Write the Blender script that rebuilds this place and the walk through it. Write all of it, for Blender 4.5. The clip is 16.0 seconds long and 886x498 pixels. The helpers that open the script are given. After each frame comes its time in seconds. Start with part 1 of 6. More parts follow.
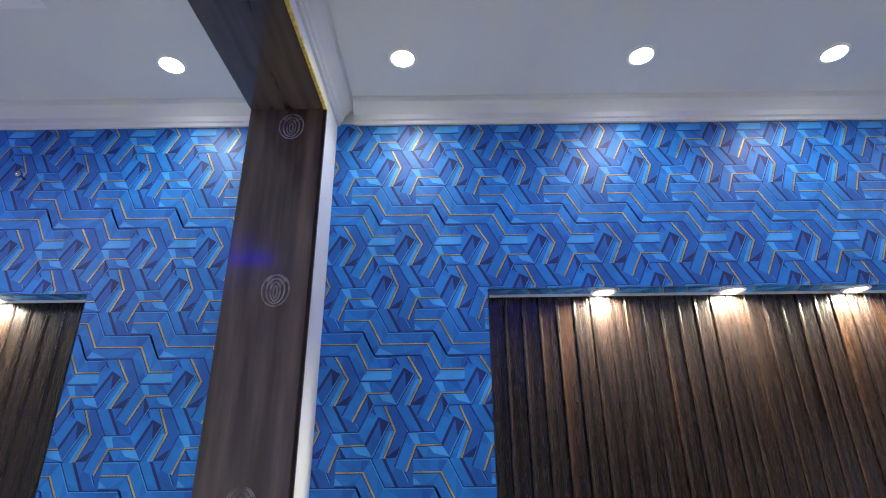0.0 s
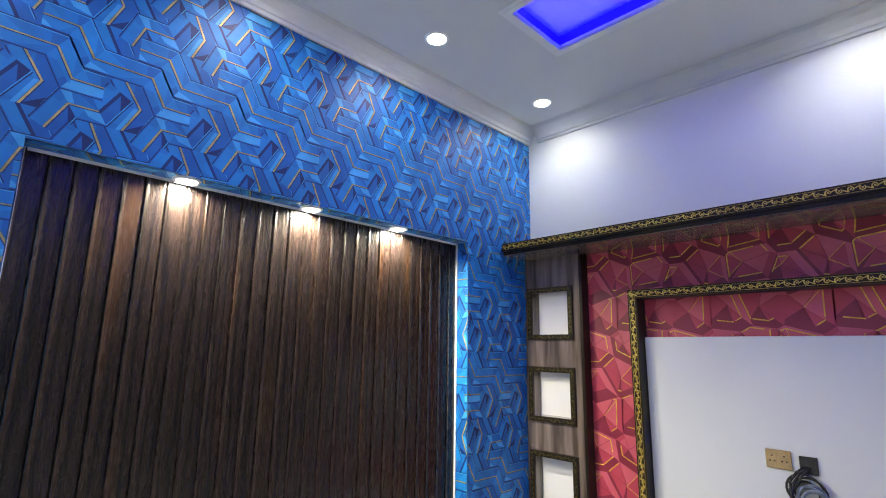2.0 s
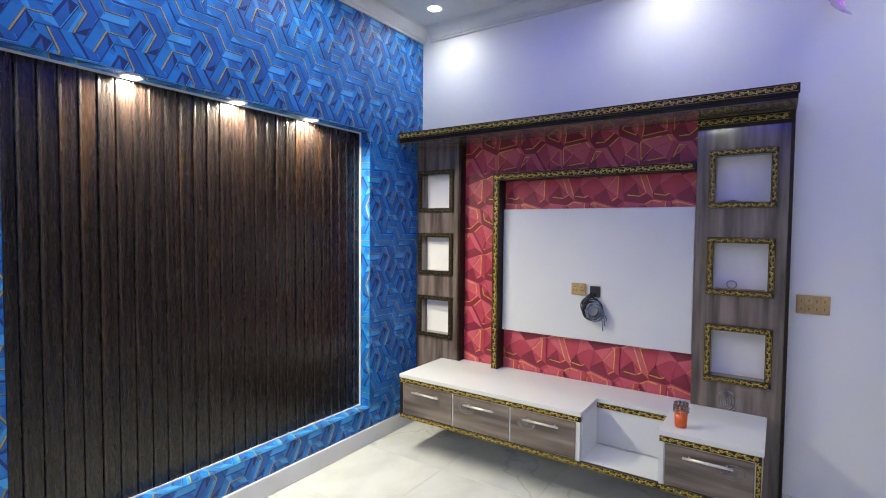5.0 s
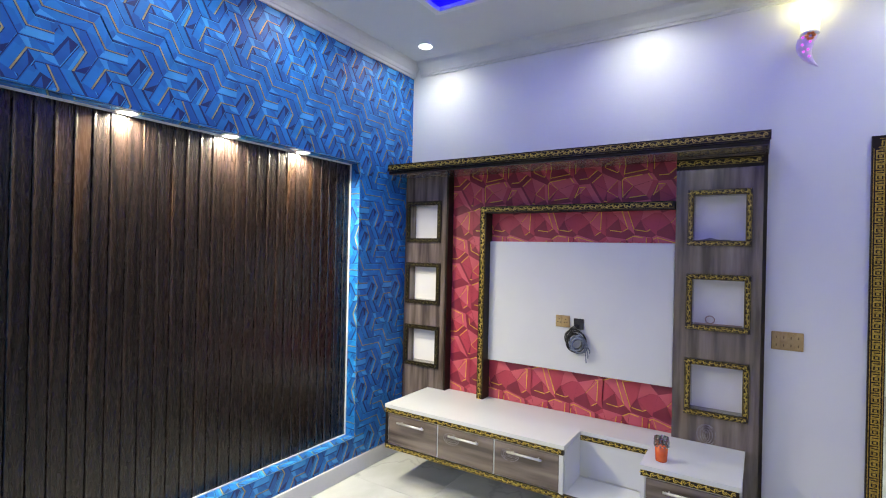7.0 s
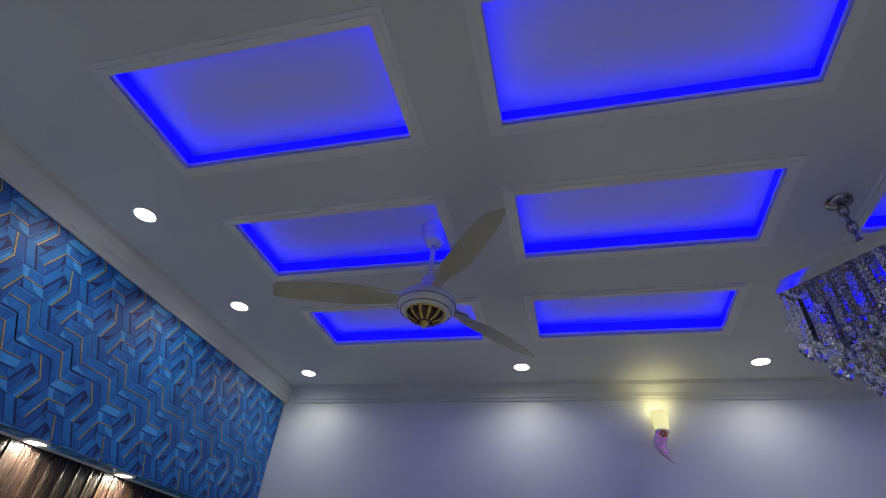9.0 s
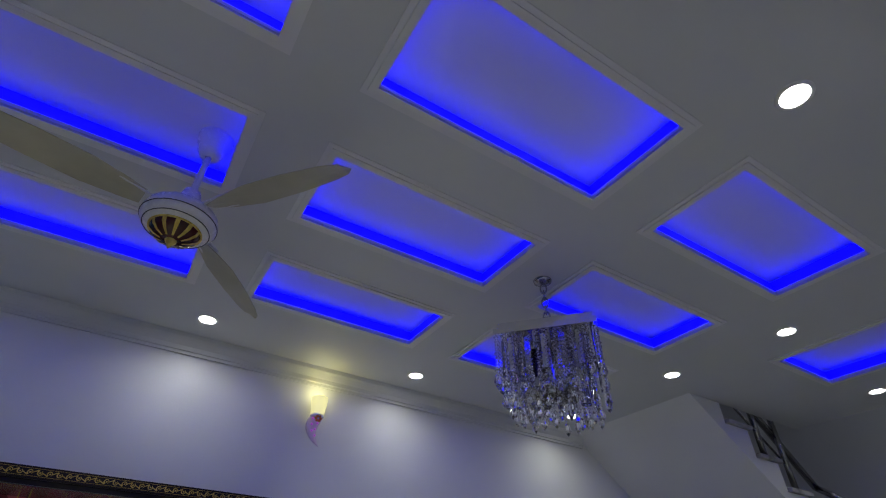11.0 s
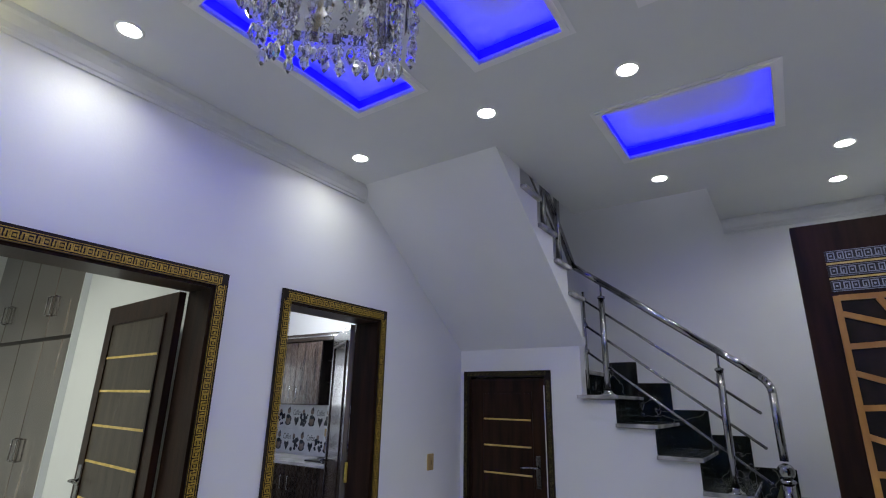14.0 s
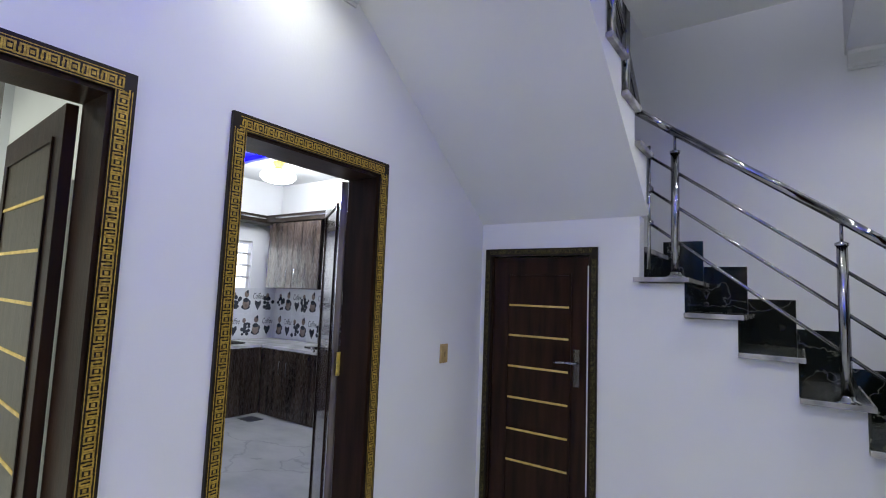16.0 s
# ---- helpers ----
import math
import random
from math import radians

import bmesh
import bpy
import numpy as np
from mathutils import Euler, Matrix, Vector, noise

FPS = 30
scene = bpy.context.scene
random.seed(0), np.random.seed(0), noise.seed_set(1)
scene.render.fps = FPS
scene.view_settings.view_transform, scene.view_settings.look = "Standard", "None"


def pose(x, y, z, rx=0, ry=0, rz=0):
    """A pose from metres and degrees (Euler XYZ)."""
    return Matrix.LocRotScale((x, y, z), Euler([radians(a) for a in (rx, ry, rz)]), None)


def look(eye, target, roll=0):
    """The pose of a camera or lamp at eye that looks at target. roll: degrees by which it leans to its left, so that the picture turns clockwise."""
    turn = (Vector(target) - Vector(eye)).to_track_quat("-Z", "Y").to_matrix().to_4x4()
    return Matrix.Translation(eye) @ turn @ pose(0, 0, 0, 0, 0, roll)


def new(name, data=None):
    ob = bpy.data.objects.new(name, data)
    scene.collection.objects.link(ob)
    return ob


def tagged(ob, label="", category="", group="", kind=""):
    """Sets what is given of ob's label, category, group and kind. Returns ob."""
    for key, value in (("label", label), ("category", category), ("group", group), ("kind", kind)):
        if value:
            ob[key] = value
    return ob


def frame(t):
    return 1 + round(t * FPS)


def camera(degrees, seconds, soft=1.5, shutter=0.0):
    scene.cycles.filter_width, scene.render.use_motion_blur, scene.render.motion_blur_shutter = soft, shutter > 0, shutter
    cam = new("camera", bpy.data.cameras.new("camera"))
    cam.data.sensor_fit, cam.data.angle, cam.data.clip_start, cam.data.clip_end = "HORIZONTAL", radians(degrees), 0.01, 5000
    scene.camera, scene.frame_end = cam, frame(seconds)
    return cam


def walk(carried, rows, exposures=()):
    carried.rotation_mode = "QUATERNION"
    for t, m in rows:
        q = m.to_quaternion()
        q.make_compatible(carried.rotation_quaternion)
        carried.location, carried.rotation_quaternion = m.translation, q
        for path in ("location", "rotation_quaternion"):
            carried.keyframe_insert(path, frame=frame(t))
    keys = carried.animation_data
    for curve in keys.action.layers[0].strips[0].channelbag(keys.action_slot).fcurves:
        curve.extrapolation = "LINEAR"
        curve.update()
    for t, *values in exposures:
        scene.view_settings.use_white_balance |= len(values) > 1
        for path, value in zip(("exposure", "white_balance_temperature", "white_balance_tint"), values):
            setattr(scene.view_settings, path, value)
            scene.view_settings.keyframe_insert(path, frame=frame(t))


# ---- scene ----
cam = camera(83.3, 16.0, 1.1)
EXPOSURES = [(0.0, 0.3), (4.5, 0.3), (7.0, 0.35), (8.0, -0.35), (9.0, -1.0), (10.0, -1.15), (12.5, -0.68), (13.5, -0.22), (14.5, 0.27), (16.0, 0.6)]
PATH = [
    (0, (0.384, 0.704, 1.533), (0.385, 2.568, 2.257), -0.7),
    (0.5, (0.393, 0.731, 1.514), (0.875, 2.56, 2.163), -0.3),
    (1, (0.41, 0.721, 1.52), (1.272, 2.44, 2.067), 0.4),
    (1.5, (0.439, 0.716, 1.504), (1.589, 2.283, 1.978), 0.7),
    (2, (0.472, 0.703, 1.49), (1.843, 2.104, 1.887), 0.9),
    (2.5, (0.472, 0.69, 1.495), (1.994, 1.951, 1.799), 1.0),
    (3, (0.444, 0.635, 1.474), (2.035, 1.824, 1.701), 1.0),
    (3.5, (0.337, 0.539, 1.454), (1.967, 1.69, 1.591), 0.9),
    (4, (0.167, 0.442, 1.433), (1.824, 1.561, 1.467), 0.6),
    (4.5, (0.009, 0.296, 1.434), (1.665, 1.416, 1.353), 0.5),
    (7, (-0.065, 0.233, 1.502), (1.617, 1.314, 1.506), 1.3),
    (7.5, (-0.098, 0.243, 1.551), (1.571, 1.29, 1.894), 1.7),
    (8, (-0.127, 0.256, 1.586), (1.495, 1.21, 2.265), 2.5),
    (8.5, (-0.13, 0.326, 1.613), (1.43, 1.109, 2.589), 4.5),
    (9, (-0.061, 0.516, 1.609), (1.454, 0.982, 2.829), 6.0),
    (9.5, (0.021, 0.754, 1.61), (1.499, 0.761, 2.958), 3.6),
    (10, (0.052, 0.918, 1.62), (1.511, 0.575, 2.945), 2.9),
    (12.5, (0.177, 0.963, 1.548), (1.379, -0.312, 2.512), -0.4),
    (13, (0.358, 0.704, 1.523), (1.532, -0.689, 2.347), 0.1),
    (13.5, (0.509, 0.46, 1.503), (1.649, -1.02, 2.217), 0.8),
    (14, (0.714, 0.19, 1.491), (1.796, -1.387, 2.076), 1.1),
    (14.5, (0.875, -0.054, 1.454), (1.944, -1.671, 1.945), 1.3),
    (15, (1.038, -0.296, 1.44), (2.089, -1.953, 1.83), 1.5),
    (15.5, (1.18, -0.441, 1.433), (2.212, -2.129, 1.729), 1.6),
    (15.8, (1.223, -0.512, 1.425), (2.318, -2.17, 1.646), 2.0),
    (16, (1.257, -0.537, 1.412), (2.413, -2.158, 1.597), 2.2),
]
walk(cam, [(t, look(eye, target, roll)) for t, eye, target, roll in PATH], EXPOSURES)

# ---- light ----
world = bpy.data.worlds.new("world")
world.use_nodes = True
world.node_tree.nodes["Background"].inputs[0].default_value = (0.55, 0.6, 0.75, 1)
world.node_tree.nodes["Background"].inputs[1].default_value = 0.15
scene.world = world
LAMP_W = 1.75          # one ceiling downlight
SPOT_W = 15.0          # one niche spot
COVE = 5.0            # blue cove strip, emission strength
LAMP_COLOR = (0.96, 1.0, 0.85)


# ---- material helpers ----
def nodes_of(name):
    m = bpy.data.materials.new(name)
    m.use_nodes = True
    nt = m.node_tree
    return m, nt, nt.nodes["Principled BSDF"]


def rgb(c):
    return (c[0], c[1], c[2], 1.0)


def surface(name, dark, light, size=8.0, stretch=(1, 1, 1), rough=0.5, metal=0.0, bump=0.0, fine=60.0, coat=0.0, var=0.08, detail=5.0, lo=0.35, hi=0.7, rvar=1.0, spec=0.5):
    """Two colours mixed by stretched noise, with a second, finer grain in roughness and relief."""
    m, nt, b = nodes_of(name)
    N, L = nt.nodes.new, nt.links.new
    tc, mp = N("ShaderNodeTexCoord"), N("ShaderNodeMapping")
    mp.inputs["Scale"].default_value = stretch
    L(tc.outputs["Object"], mp.inputs["Vector"])
    n1, n2 = N("ShaderNodeTexNoise"), N("ShaderNodeTexNoise")
    n1.inputs["Scale"].default_value, n1.inputs["Detail"].default_value = size, detail
    n2.inputs["Scale"].default_value, n2.inputs["Detail"].default_value = fine, 3.0
    L(mp.outputs[0], n1.inputs["Vector"])
    L(mp.outputs[0], n2.inputs["Vector"])
    ramp = N("ShaderNodeValToRGB")
    ramp.color_ramp.elements[0].position, ramp.color_ramp.elements[1].position = lo, hi
    ramp.color_ramp.elements[0].color, ramp.color_ramp.elements[1].color = rgb(dark), rgb(light)
    L(n1.outputs["Fac"], ramp.inputs["Fac"])
    info, hsv = N("ShaderNodeObjectInfo"), N("ShaderNodeHueSaturation")
    rng = N("ShaderNodeMapRange")
    rng.inputs[3].default_value, rng.inputs[4].default_value = 1 - var, 1 + var
    L(info.outputs["Random"], rng.inputs[0])
    L(rng.outputs[0], hsv.inputs["Value"])
    L(ramp.outputs["Color"], hsv.inputs["Color"])
    L(hsv.outputs["Color"], b.inputs["Base Color"])
    rr = N("ShaderNodeMapRange")
    rr.inputs[3].default_value, rr.inputs[4].default_value = max(0.02, rough - 0.08 * rvar), min(1.0, rough + 0.1 * rvar)
    L(n2.outputs["Fac"], rr.inputs[0])
    L(rr.outputs[0], b.inputs["Roughness"])
    b.inputs["Metallic"].default_value = metal
    b.inputs["Specular IOR Level"].default_value = spec
    b.inputs["Coat Weight"].default_value = coat
    b.inputs["Coat Roughness"].default_value = 0.08
    if bump:
        bp = N("ShaderNodeBump")
        bp.inputs["Strength"].default_value, bp.inputs["Distance"].default_value = bump, 0.004
        L(n2.outputs["Fac"], bp.inputs["Height"])
        L(bp.outputs[0], b.inputs["Normal"])
    return m


def glowing(name, color, strength):
    m, nt, b = nodes_of(name)
    b.inputs["Base Color"].default_value = rgb(color)
    b.inputs["Emission Color"].default_value = rgb(color)
    b.inputs["Emission Strength"].default_value = strength
    return m


def glassy(name, color, rough=0.0, ior=1.5):
    m, nt, b = nodes_of(name)
    b.inputs["Base Color"].default_value = rgb(color)
    b.inputs["Roughness"].default_value = rough
    b.inputs["IOR"].default_value = ior
    b.inputs["Transmission Weight"].default_value = 1.0
    return m


WALL = surface("wall_paint", (0.73, 0.74, 0.755), (0.78, 0.79, 0.8), 1.2, rough=0.55, bump=0.12, fine=90, var=0.0, coat=0.0)
CEIL = surface("ceiling_paint", (0.62, 0.635, 0.65), (0.69, 0.705, 0.715), 0.9, rough=0.6, bump=0.05, fine=120, var=0.0)
TRIMW = surface("white_gypsum", (0.74, 0.74, 0.77), (0.8, 0.8, 0.82), 4, rough=0.5, var=0.02)
CORNICE = surface("cornice_gypsum", (0.63, 0.64, 0.67), (0.69, 0.7, 0.72), 4, rough=0.55, var=0.02)
MARBLE = surface("white_marble_floor", (0.47, 0.485, 0.485), (0.58, 0.595, 0.595), 2.6, (1, 1.6, 1), rough=0.09, detail=8, lo=0.3, hi=0.6, var=0.03)
def veined(m, scale, width, tint):
    """Adds thin branching veins to a stone."""
    nt = m.node_tree
    N, L, b = nt.nodes.new, nt.links.new, nt.nodes["Principled BSDF"]
    src = b.inputs["Base Color"].links[0].from_socket
    geo, nz, off, vo, rp, mx = N("ShaderNodeNewGeometry"), N("ShaderNodeTexNoise"), N("ShaderNodeMix"), N("ShaderNodeTexVoronoi"), N("ShaderNodeValToRGB"), N("ShaderNodeMix")
    nz.inputs["Scale"].default_value, nz.inputs["Detail"].default_value = scale * 1.4, 6.0
    L(geo.outputs["Position"], nz.inputs["Vector"])
    off.data_type = mx.data_type = "RGBA"
    off.inputs[0].default_value = 0.42
    L(geo.outputs["Position"], off.inputs[6])
    L(nz.outputs["Color"], off.inputs[7])
    vo.feature = "DISTANCE_TO_EDGE"
    vo.inputs["Scale"].default_value = scale
    L(off.outputs[2], vo.inputs["Vector"])
    rp.color_ramp.elements[0].position, rp.color_ramp.elements[1].position = 0.0, width
    rp.color_ramp.elements[0].color, rp.color_ramp.elements[1].color = (0.3, 0.3, 0.3, 1), (0, 0, 0, 1)
    L(vo.outputs["Distance"], rp.inputs["Fac"])
    L(rp.outputs["Color"], mx.inputs[0])
    L(src, mx.inputs[6])
    mx.inputs[7].default_value = rgb(tint)
    L(mx.outputs[2], b.inputs["Base Color"])


veined(MARBLE, 1.7, 0.016, (0.16, 0.17, 0.17))
SKIRT = surface("skirting_tile", (0.62, 0.63, 0.66), (0.75, 0.76, 0.78), 3, rough=0.2, var=0.03)
def grained(name, dark, mid, warm, rough, spec):
    """Dark varnished wood: long fibres, arched growth figure and rusty streaks, shifted from board to board."""
    m, nt, b = nodes_of(name)
    N, L = nt.nodes.new, nt.links.new
    tc, info, add, mp = N("ShaderNodeTexCoord"), N("ShaderNodeObjectInfo"), N("ShaderNodeVectorMath"), N("ShaderNodeMapping")
    sc = N("ShaderNodeVectorMath")
    sc.operation = "SCALE"
    sc.inputs[0].default_value = (3.1, 0.0, 7.7)
    L(info.outputs["Random"], sc.inputs["Scale"])
    L(tc.outputs["Object"], add.inputs[0])
    L(sc.outputs[0], add.inputs[1])
    mp.inputs["Scale"].default_value = (1.0, 1.0, 0.09)
    L(add.outputs[0], mp.inputs["Vector"])
    wv, fib, big = N("ShaderNodeTexWave"), N("ShaderNodeTexNoise"), N("ShaderNodeTexNoise")
    wv.inputs["Scale"].default_value, wv.inputs["Distortion"].default_value, wv.inputs["Detail"].default_value, wv.inputs["Detail Scale"].default_value = 10.0, 11.0, 2.0, 0.9
    fib.inputs["Scale"].default_value, fib.inputs["Detail"].default_value = 190.0, 4.0
    big.inputs["Scale"].default_value, big.inputs["Detail"].default_value = 11.0, 4.0
    for n in (wv, fib, big):
        L(mp.outputs[0], n.inputs["Vector"])
    r1, r2 = N("ShaderNodeValToRGB"), N("ShaderNodeValToRGB")
    r1.color_ramp.elements[0].color, r1.color_ramp.elements[1].color = rgb(dark), rgb(mid)
    r1.color_ramp.elements[0].position, r1.color_ramp.elements[1].position = 0.05, 0.5
    L(wv.outputs["Fac"], r1.inputs["Fac"])
    r2.color_ramp.elements[0].position, r2.color_ramp.elements[1].position = 0.58, 0.78
    L(big.outputs["Fac"], r2.inputs["Fac"])
    mx, mf = N("ShaderNodeMix"), N("ShaderNodeMix")
    mx.data_type = mf.data_type = "RGBA"
    mf.blend_type = "MULTIPLY"
    L(r2.outputs["Color"], mx.inputs[0])
    L(r1.outputs["Color"], mx.inputs[6])
    mx.inputs[7].default_value = rgb(warm)
    r3 = N("ShaderNodeValToRGB")
    r3.color_ramp.elements[0].position, r3.color_ramp.elements[1].position = 0.3, 0.6
    r3.color_ramp.elements[0].color = rgb((0.62, 0.62, 0.62))
    L(fib.outputs["Fac"], r3.inputs["Fac"])
    mf.inputs[0].default_value = 0.45
    L(mx.outputs[2], mf.inputs[6])
    L(r3.outputs["Color"], mf.inputs[7])
    L(mf.outputs[2], b.inputs["Base Color"])
    rr = N("ShaderNodeMapRange")
    rr.inputs[3].default_value, rr.inputs[4].default_value = rough - 0.06, rough + 0.12
    L(fib.outputs["Fac"], rr.inputs[0])
    L(rr.outputs[0], b.inputs["Roughness"])
    b.inputs["Specular IOR Level"].default_value = spec
    bp = N("ShaderNodeBump")
    bp.inputs["Strength"].default_value, bp.inputs["Distance"].default_value = 0.06, 0.002
    L(fib.outputs["Fac"], bp.inputs["Height"])
    L(bp.outputs[0], b.inputs["Normal"])
    return m


FLUTEWOOD = grained("dark_flute_wood", (0.0062, 0.0045, 0.0041), (0.0195, 0.0122, 0.0105), (0.046, 0.022, 0.0105), 0.24, 0.5)
DOORWOOD = surface("dark_door_wood", (0.011, 0.005, 0.0032), (0.034, 0.0145, 0.008), 4, (5, 5, 0.5), spec=0.2, rough=0.33, bump=0.08, fine=30, var=0.1)
LEAFWOOD = surface("brown_leaf_wood", (0.03, 0.022, 0.014), (0.07, 0.052, 0.034), 4, (6, 6, 0.4), rough=0.3, bump=0.08, fine=30, var=0.08)
GREYWOOD = surface("grey_brown_laminate", (0.07, 0.052, 0.044), (0.235, 0.185, 0.155), 3.2, (7, 7, 0.6), rough=0.2, bump=0.04, fine=30, var=0.08, coat=0.7)
ARCHWOOD = surface("brown_arch_laminate", (0.045, 0.031, 0.025), (0.135, 0.098, 0.08), 3.2, (7, 7, 0.6), rough=0.2, bump=0.04, fine=30, var=0.06, coat=0.9)
ARCHWOOD_H = surface("brown_arch_laminate_lying", (0.045, 0.031, 0.025), (0.12, 0.088, 0.072), 3.2, (7, 0.6, 7), rough=0.2, bump=0.04, fine=30, var=0.06, coat=0.9)
GREYWOOD_H = surface("grey_brown_laminate_lying", (0.07, 0.053, 0.046), (0.22, 0.175, 0.15), 3.2, (7, 0.6, 7), rough=0.2, bump=0.04, fine=30, var=0.08, coat=0.3)
WARDWOOD = surface("brown_wardrobe_laminate", (0.06, 0.046, 0.039), (0.19, 0.15, 0.128), 3.2, (7, 7, 0.6), rough=0.16, bump=0.04, fine=30, var=0.1, coat=0.6)
KITWOOD = surface("dark_kitchen_laminate", (0.022, 0.016, 0.013), (0.085, 0.062, 0.05), 3.2, (6, 6, 0.6), rough=0.26, bump=0.04, fine=30, var=0.12, coat=0.15)
EDGEWOOD = surface("black_brown_edge", (0.01, 0.007, 0.005), (0.024, 0.016, 0.011), 12, spec=0.25, rough=0.35, var=0.1)
GOLD = surface("gold_foil", (0.5, 0.35, 0.05), (0.84, 0.65, 0.16), 60, rough=0.34, metal=0.25, bump=0.4, fine=160, var=0.06)
DOORGOLD = surface("aged_gold_foil", (0.3, 0.19, 0.025), (0.66, 0.45, 0.08), 90, rough=0.34, metal=0.35, bump=0.5, fine=200, var=0.06)
GOLDLINE = surface("gold_inlay", (0.6, 0.42, 0.1), (0.82, 0.62, 0.22), 30, rough=0.38, metal=0.25, var=0.05)
WHITELAM = surface("white_laminate", (0.62, 0.64, 0.67), (0.66, 0.68, 0.71), 2, rough=0.3, var=0.02, rvar=0.1)
STEEL = surface("polished_steel", (0.32, 0.32, 0.33), (0.42, 0.42, 0.43), 20, rough=0.14, metal=1.0, var=0.03)
SATIN = surface("satin_steel", (0.66, 0.65, 0.63), (0.74, 0.73, 0.7), 30, rough=0.38, metal=0.7, var=0.03)
CHROME = surface("chrome", (0.75, 0.75, 0.78), (0.82, 0.82, 0.85), 30, rough=0.05, metal=1.0, var=0.04)
BLACKMARBLE = surface("black_marble", (0.009, 0.012, 0.011), (0.16, 0.17, 0.16), 7, (1, 1, 1), rough=0.1, detail=14, lo=0.6, hi=0.85, var=0.3)
TREADM = surface("grey_marble_tread", (0.2, 0.2, 0.21), (0.5, 0.49, 0.49), 9, rough=0.14, detail=12, lo=0.35, hi=0.62, var=0.1)
veined(BLACKMARBLE, 2.6, 0.008, (0.5, 0.51, 0.48))
DARKTREAD = surface("dark_grey_marble_tread", (0.035, 0.04, 0.038), (0.13, 0.135, 0.13), 8, rough=0.1, detail=12, lo=0.35, hi=0.7, var=0.15)
BRASSP = surface("gold_switch_plastic", (0.42, 0.29, 0.13), (0.52, 0.38, 0.18), 30, rough=0.3, metal=0.2, var=0.04)
BRASSD = surface("gold_switch_shadow_line", (0.16, 0.1, 0.04), (0.2, 0.13, 0.05), 30, rough=0.4, var=0.04)
BLACKP = surface("black_plastic", (0.01, 0.01, 0.012), (0.025, 0.025, 0.03), 40, rough=0.4, var=0.1)
CABLEB = surface("blue_grey_cable", (0.08, 0.1, 0.16), (0.2, 0.24, 0.36), 40, rough=0.4, var=0.2)
LENS = glowing("downlight_lens", (1.0, 0.98, 0.94), 45.0)
SPOTLENS = glowing("spot_lens", (1.0, 0.93, 0.82), 30.0)
COVEBLUE = glowing("blue_led_strip", (0.0008, 0.0001, 1.0), COVE)
RIM = surface("white_metal_rim", (0.78, 0.78, 0.78), (0.85, 0.85, 0.85), 20, rough=0.35, var=0.02)
CRYSTAL = glassy("crystal", (0.97, 0.97, 1.0), 0.0, 1.55)
GLASS = glassy("clear_glass", (0.97, 0.97, 0.97), 0.02, 1.45)
FANWHITE = surface("fan_enamel", (0.68, 0.68, 0.66), (0.75, 0.75, 0.73), 12, rough=0.25, var=0.02)
FANBLADE = surface("fan_blade_enamel", (0.36, 0.35, 0.26), (0.46, 0.45, 0.34), 6, rough=0.35, var=0.05)
FANRED = surface("fan_maroon_cup", (0.035, 0.006, 0.008), (0.07, 0.012, 0.014), 20, rough=0.15, var=0.02)
OLIVE = surface("olive_cloth", (0.02, 0.024, 0.01), (0.065, 0.072, 0.033), 16, rough=0.9, bump=0.5, fine=180, var=0.05)
BLUES = [surface("print_blue_%s" % n, tuple(1.02 * q for q in d), tuple(1.25 * q for q in l), 7, rough=0.5, bump=0.06, fine=200, var=0.0) for n, d, l in (
    ("deep", (0.003, 0.018, 0.11), (0.005, 0.026, 0.15)), ("dark", (0.004, 0.09, 0.36), (0.007, 0.112, 0.42)),
    ("mid", (0.005, 0.125, 0.43), (0.008, 0.158, 0.5)), ("light", (0.008, 0.158, 0.49), (0.012, 0.2, 0.56)), ("pale", (0.035, 0.27, 0.62), (0.06, 0.34, 0.7)))]
REDS = [surface("print_red_%s" % n, d, l, 6, rough=0.42, bump=0.05, fine=200, var=0.0) for n, d, l in (
    ("deep", (0.05, 0.006, 0.012), (0.08, 0.01, 0.02)), ("dark", (0.2, 0.016, 0.04), (0.25, 0.024, 0.055)),
    ("mid", (0.4, 0.04, 0.075), (0.48, 0.055, 0.095)), ("light", (0.52, 0.085, 0.125), (0.6, 0.115, 0.155)), ("pale", (0.62, 0.19, 0.23), (0.68, 0.24, 0.28)))]


# ---- mesh helpers ----
def box(bm, x0, x1, y0, y1, z0, z1, mat=0):
    x0, x1 = sorted((x0, x1)); y0, y1 = sorted((y0, y1)); z0, z1 = sorted((z0, z1))
    v = [bm.verts.new(p) for p in ((x0, y0, z0), (x1, y0, z0), (x1, y1, z0), (x0, y1, z0), (x0, y0, z1), (x1, y0, z1), (x1, y1, z1), (x0, y1, z1))]
    for f in ((3, 2, 1, 0), (4, 5, 6, 7), (0, 1, 5, 4), (1, 2, 6, 5), (2, 3, 7, 6), (3, 0, 4, 7)):
        bm.faces.new([v[i] for i in f]).material_index = mat
    return v


def slab(x0, x1, y0, y1, z0, z1, bevel=0.0):
    bm = bmesh.new()
    box(bm, x0, x1, y0, y1, z0, z1)
    if bevel:
        bmesh.ops.bevel(bm, geom=bm.edges[:], offset=bevel, segments=1, affect="EDGES")
    return bm


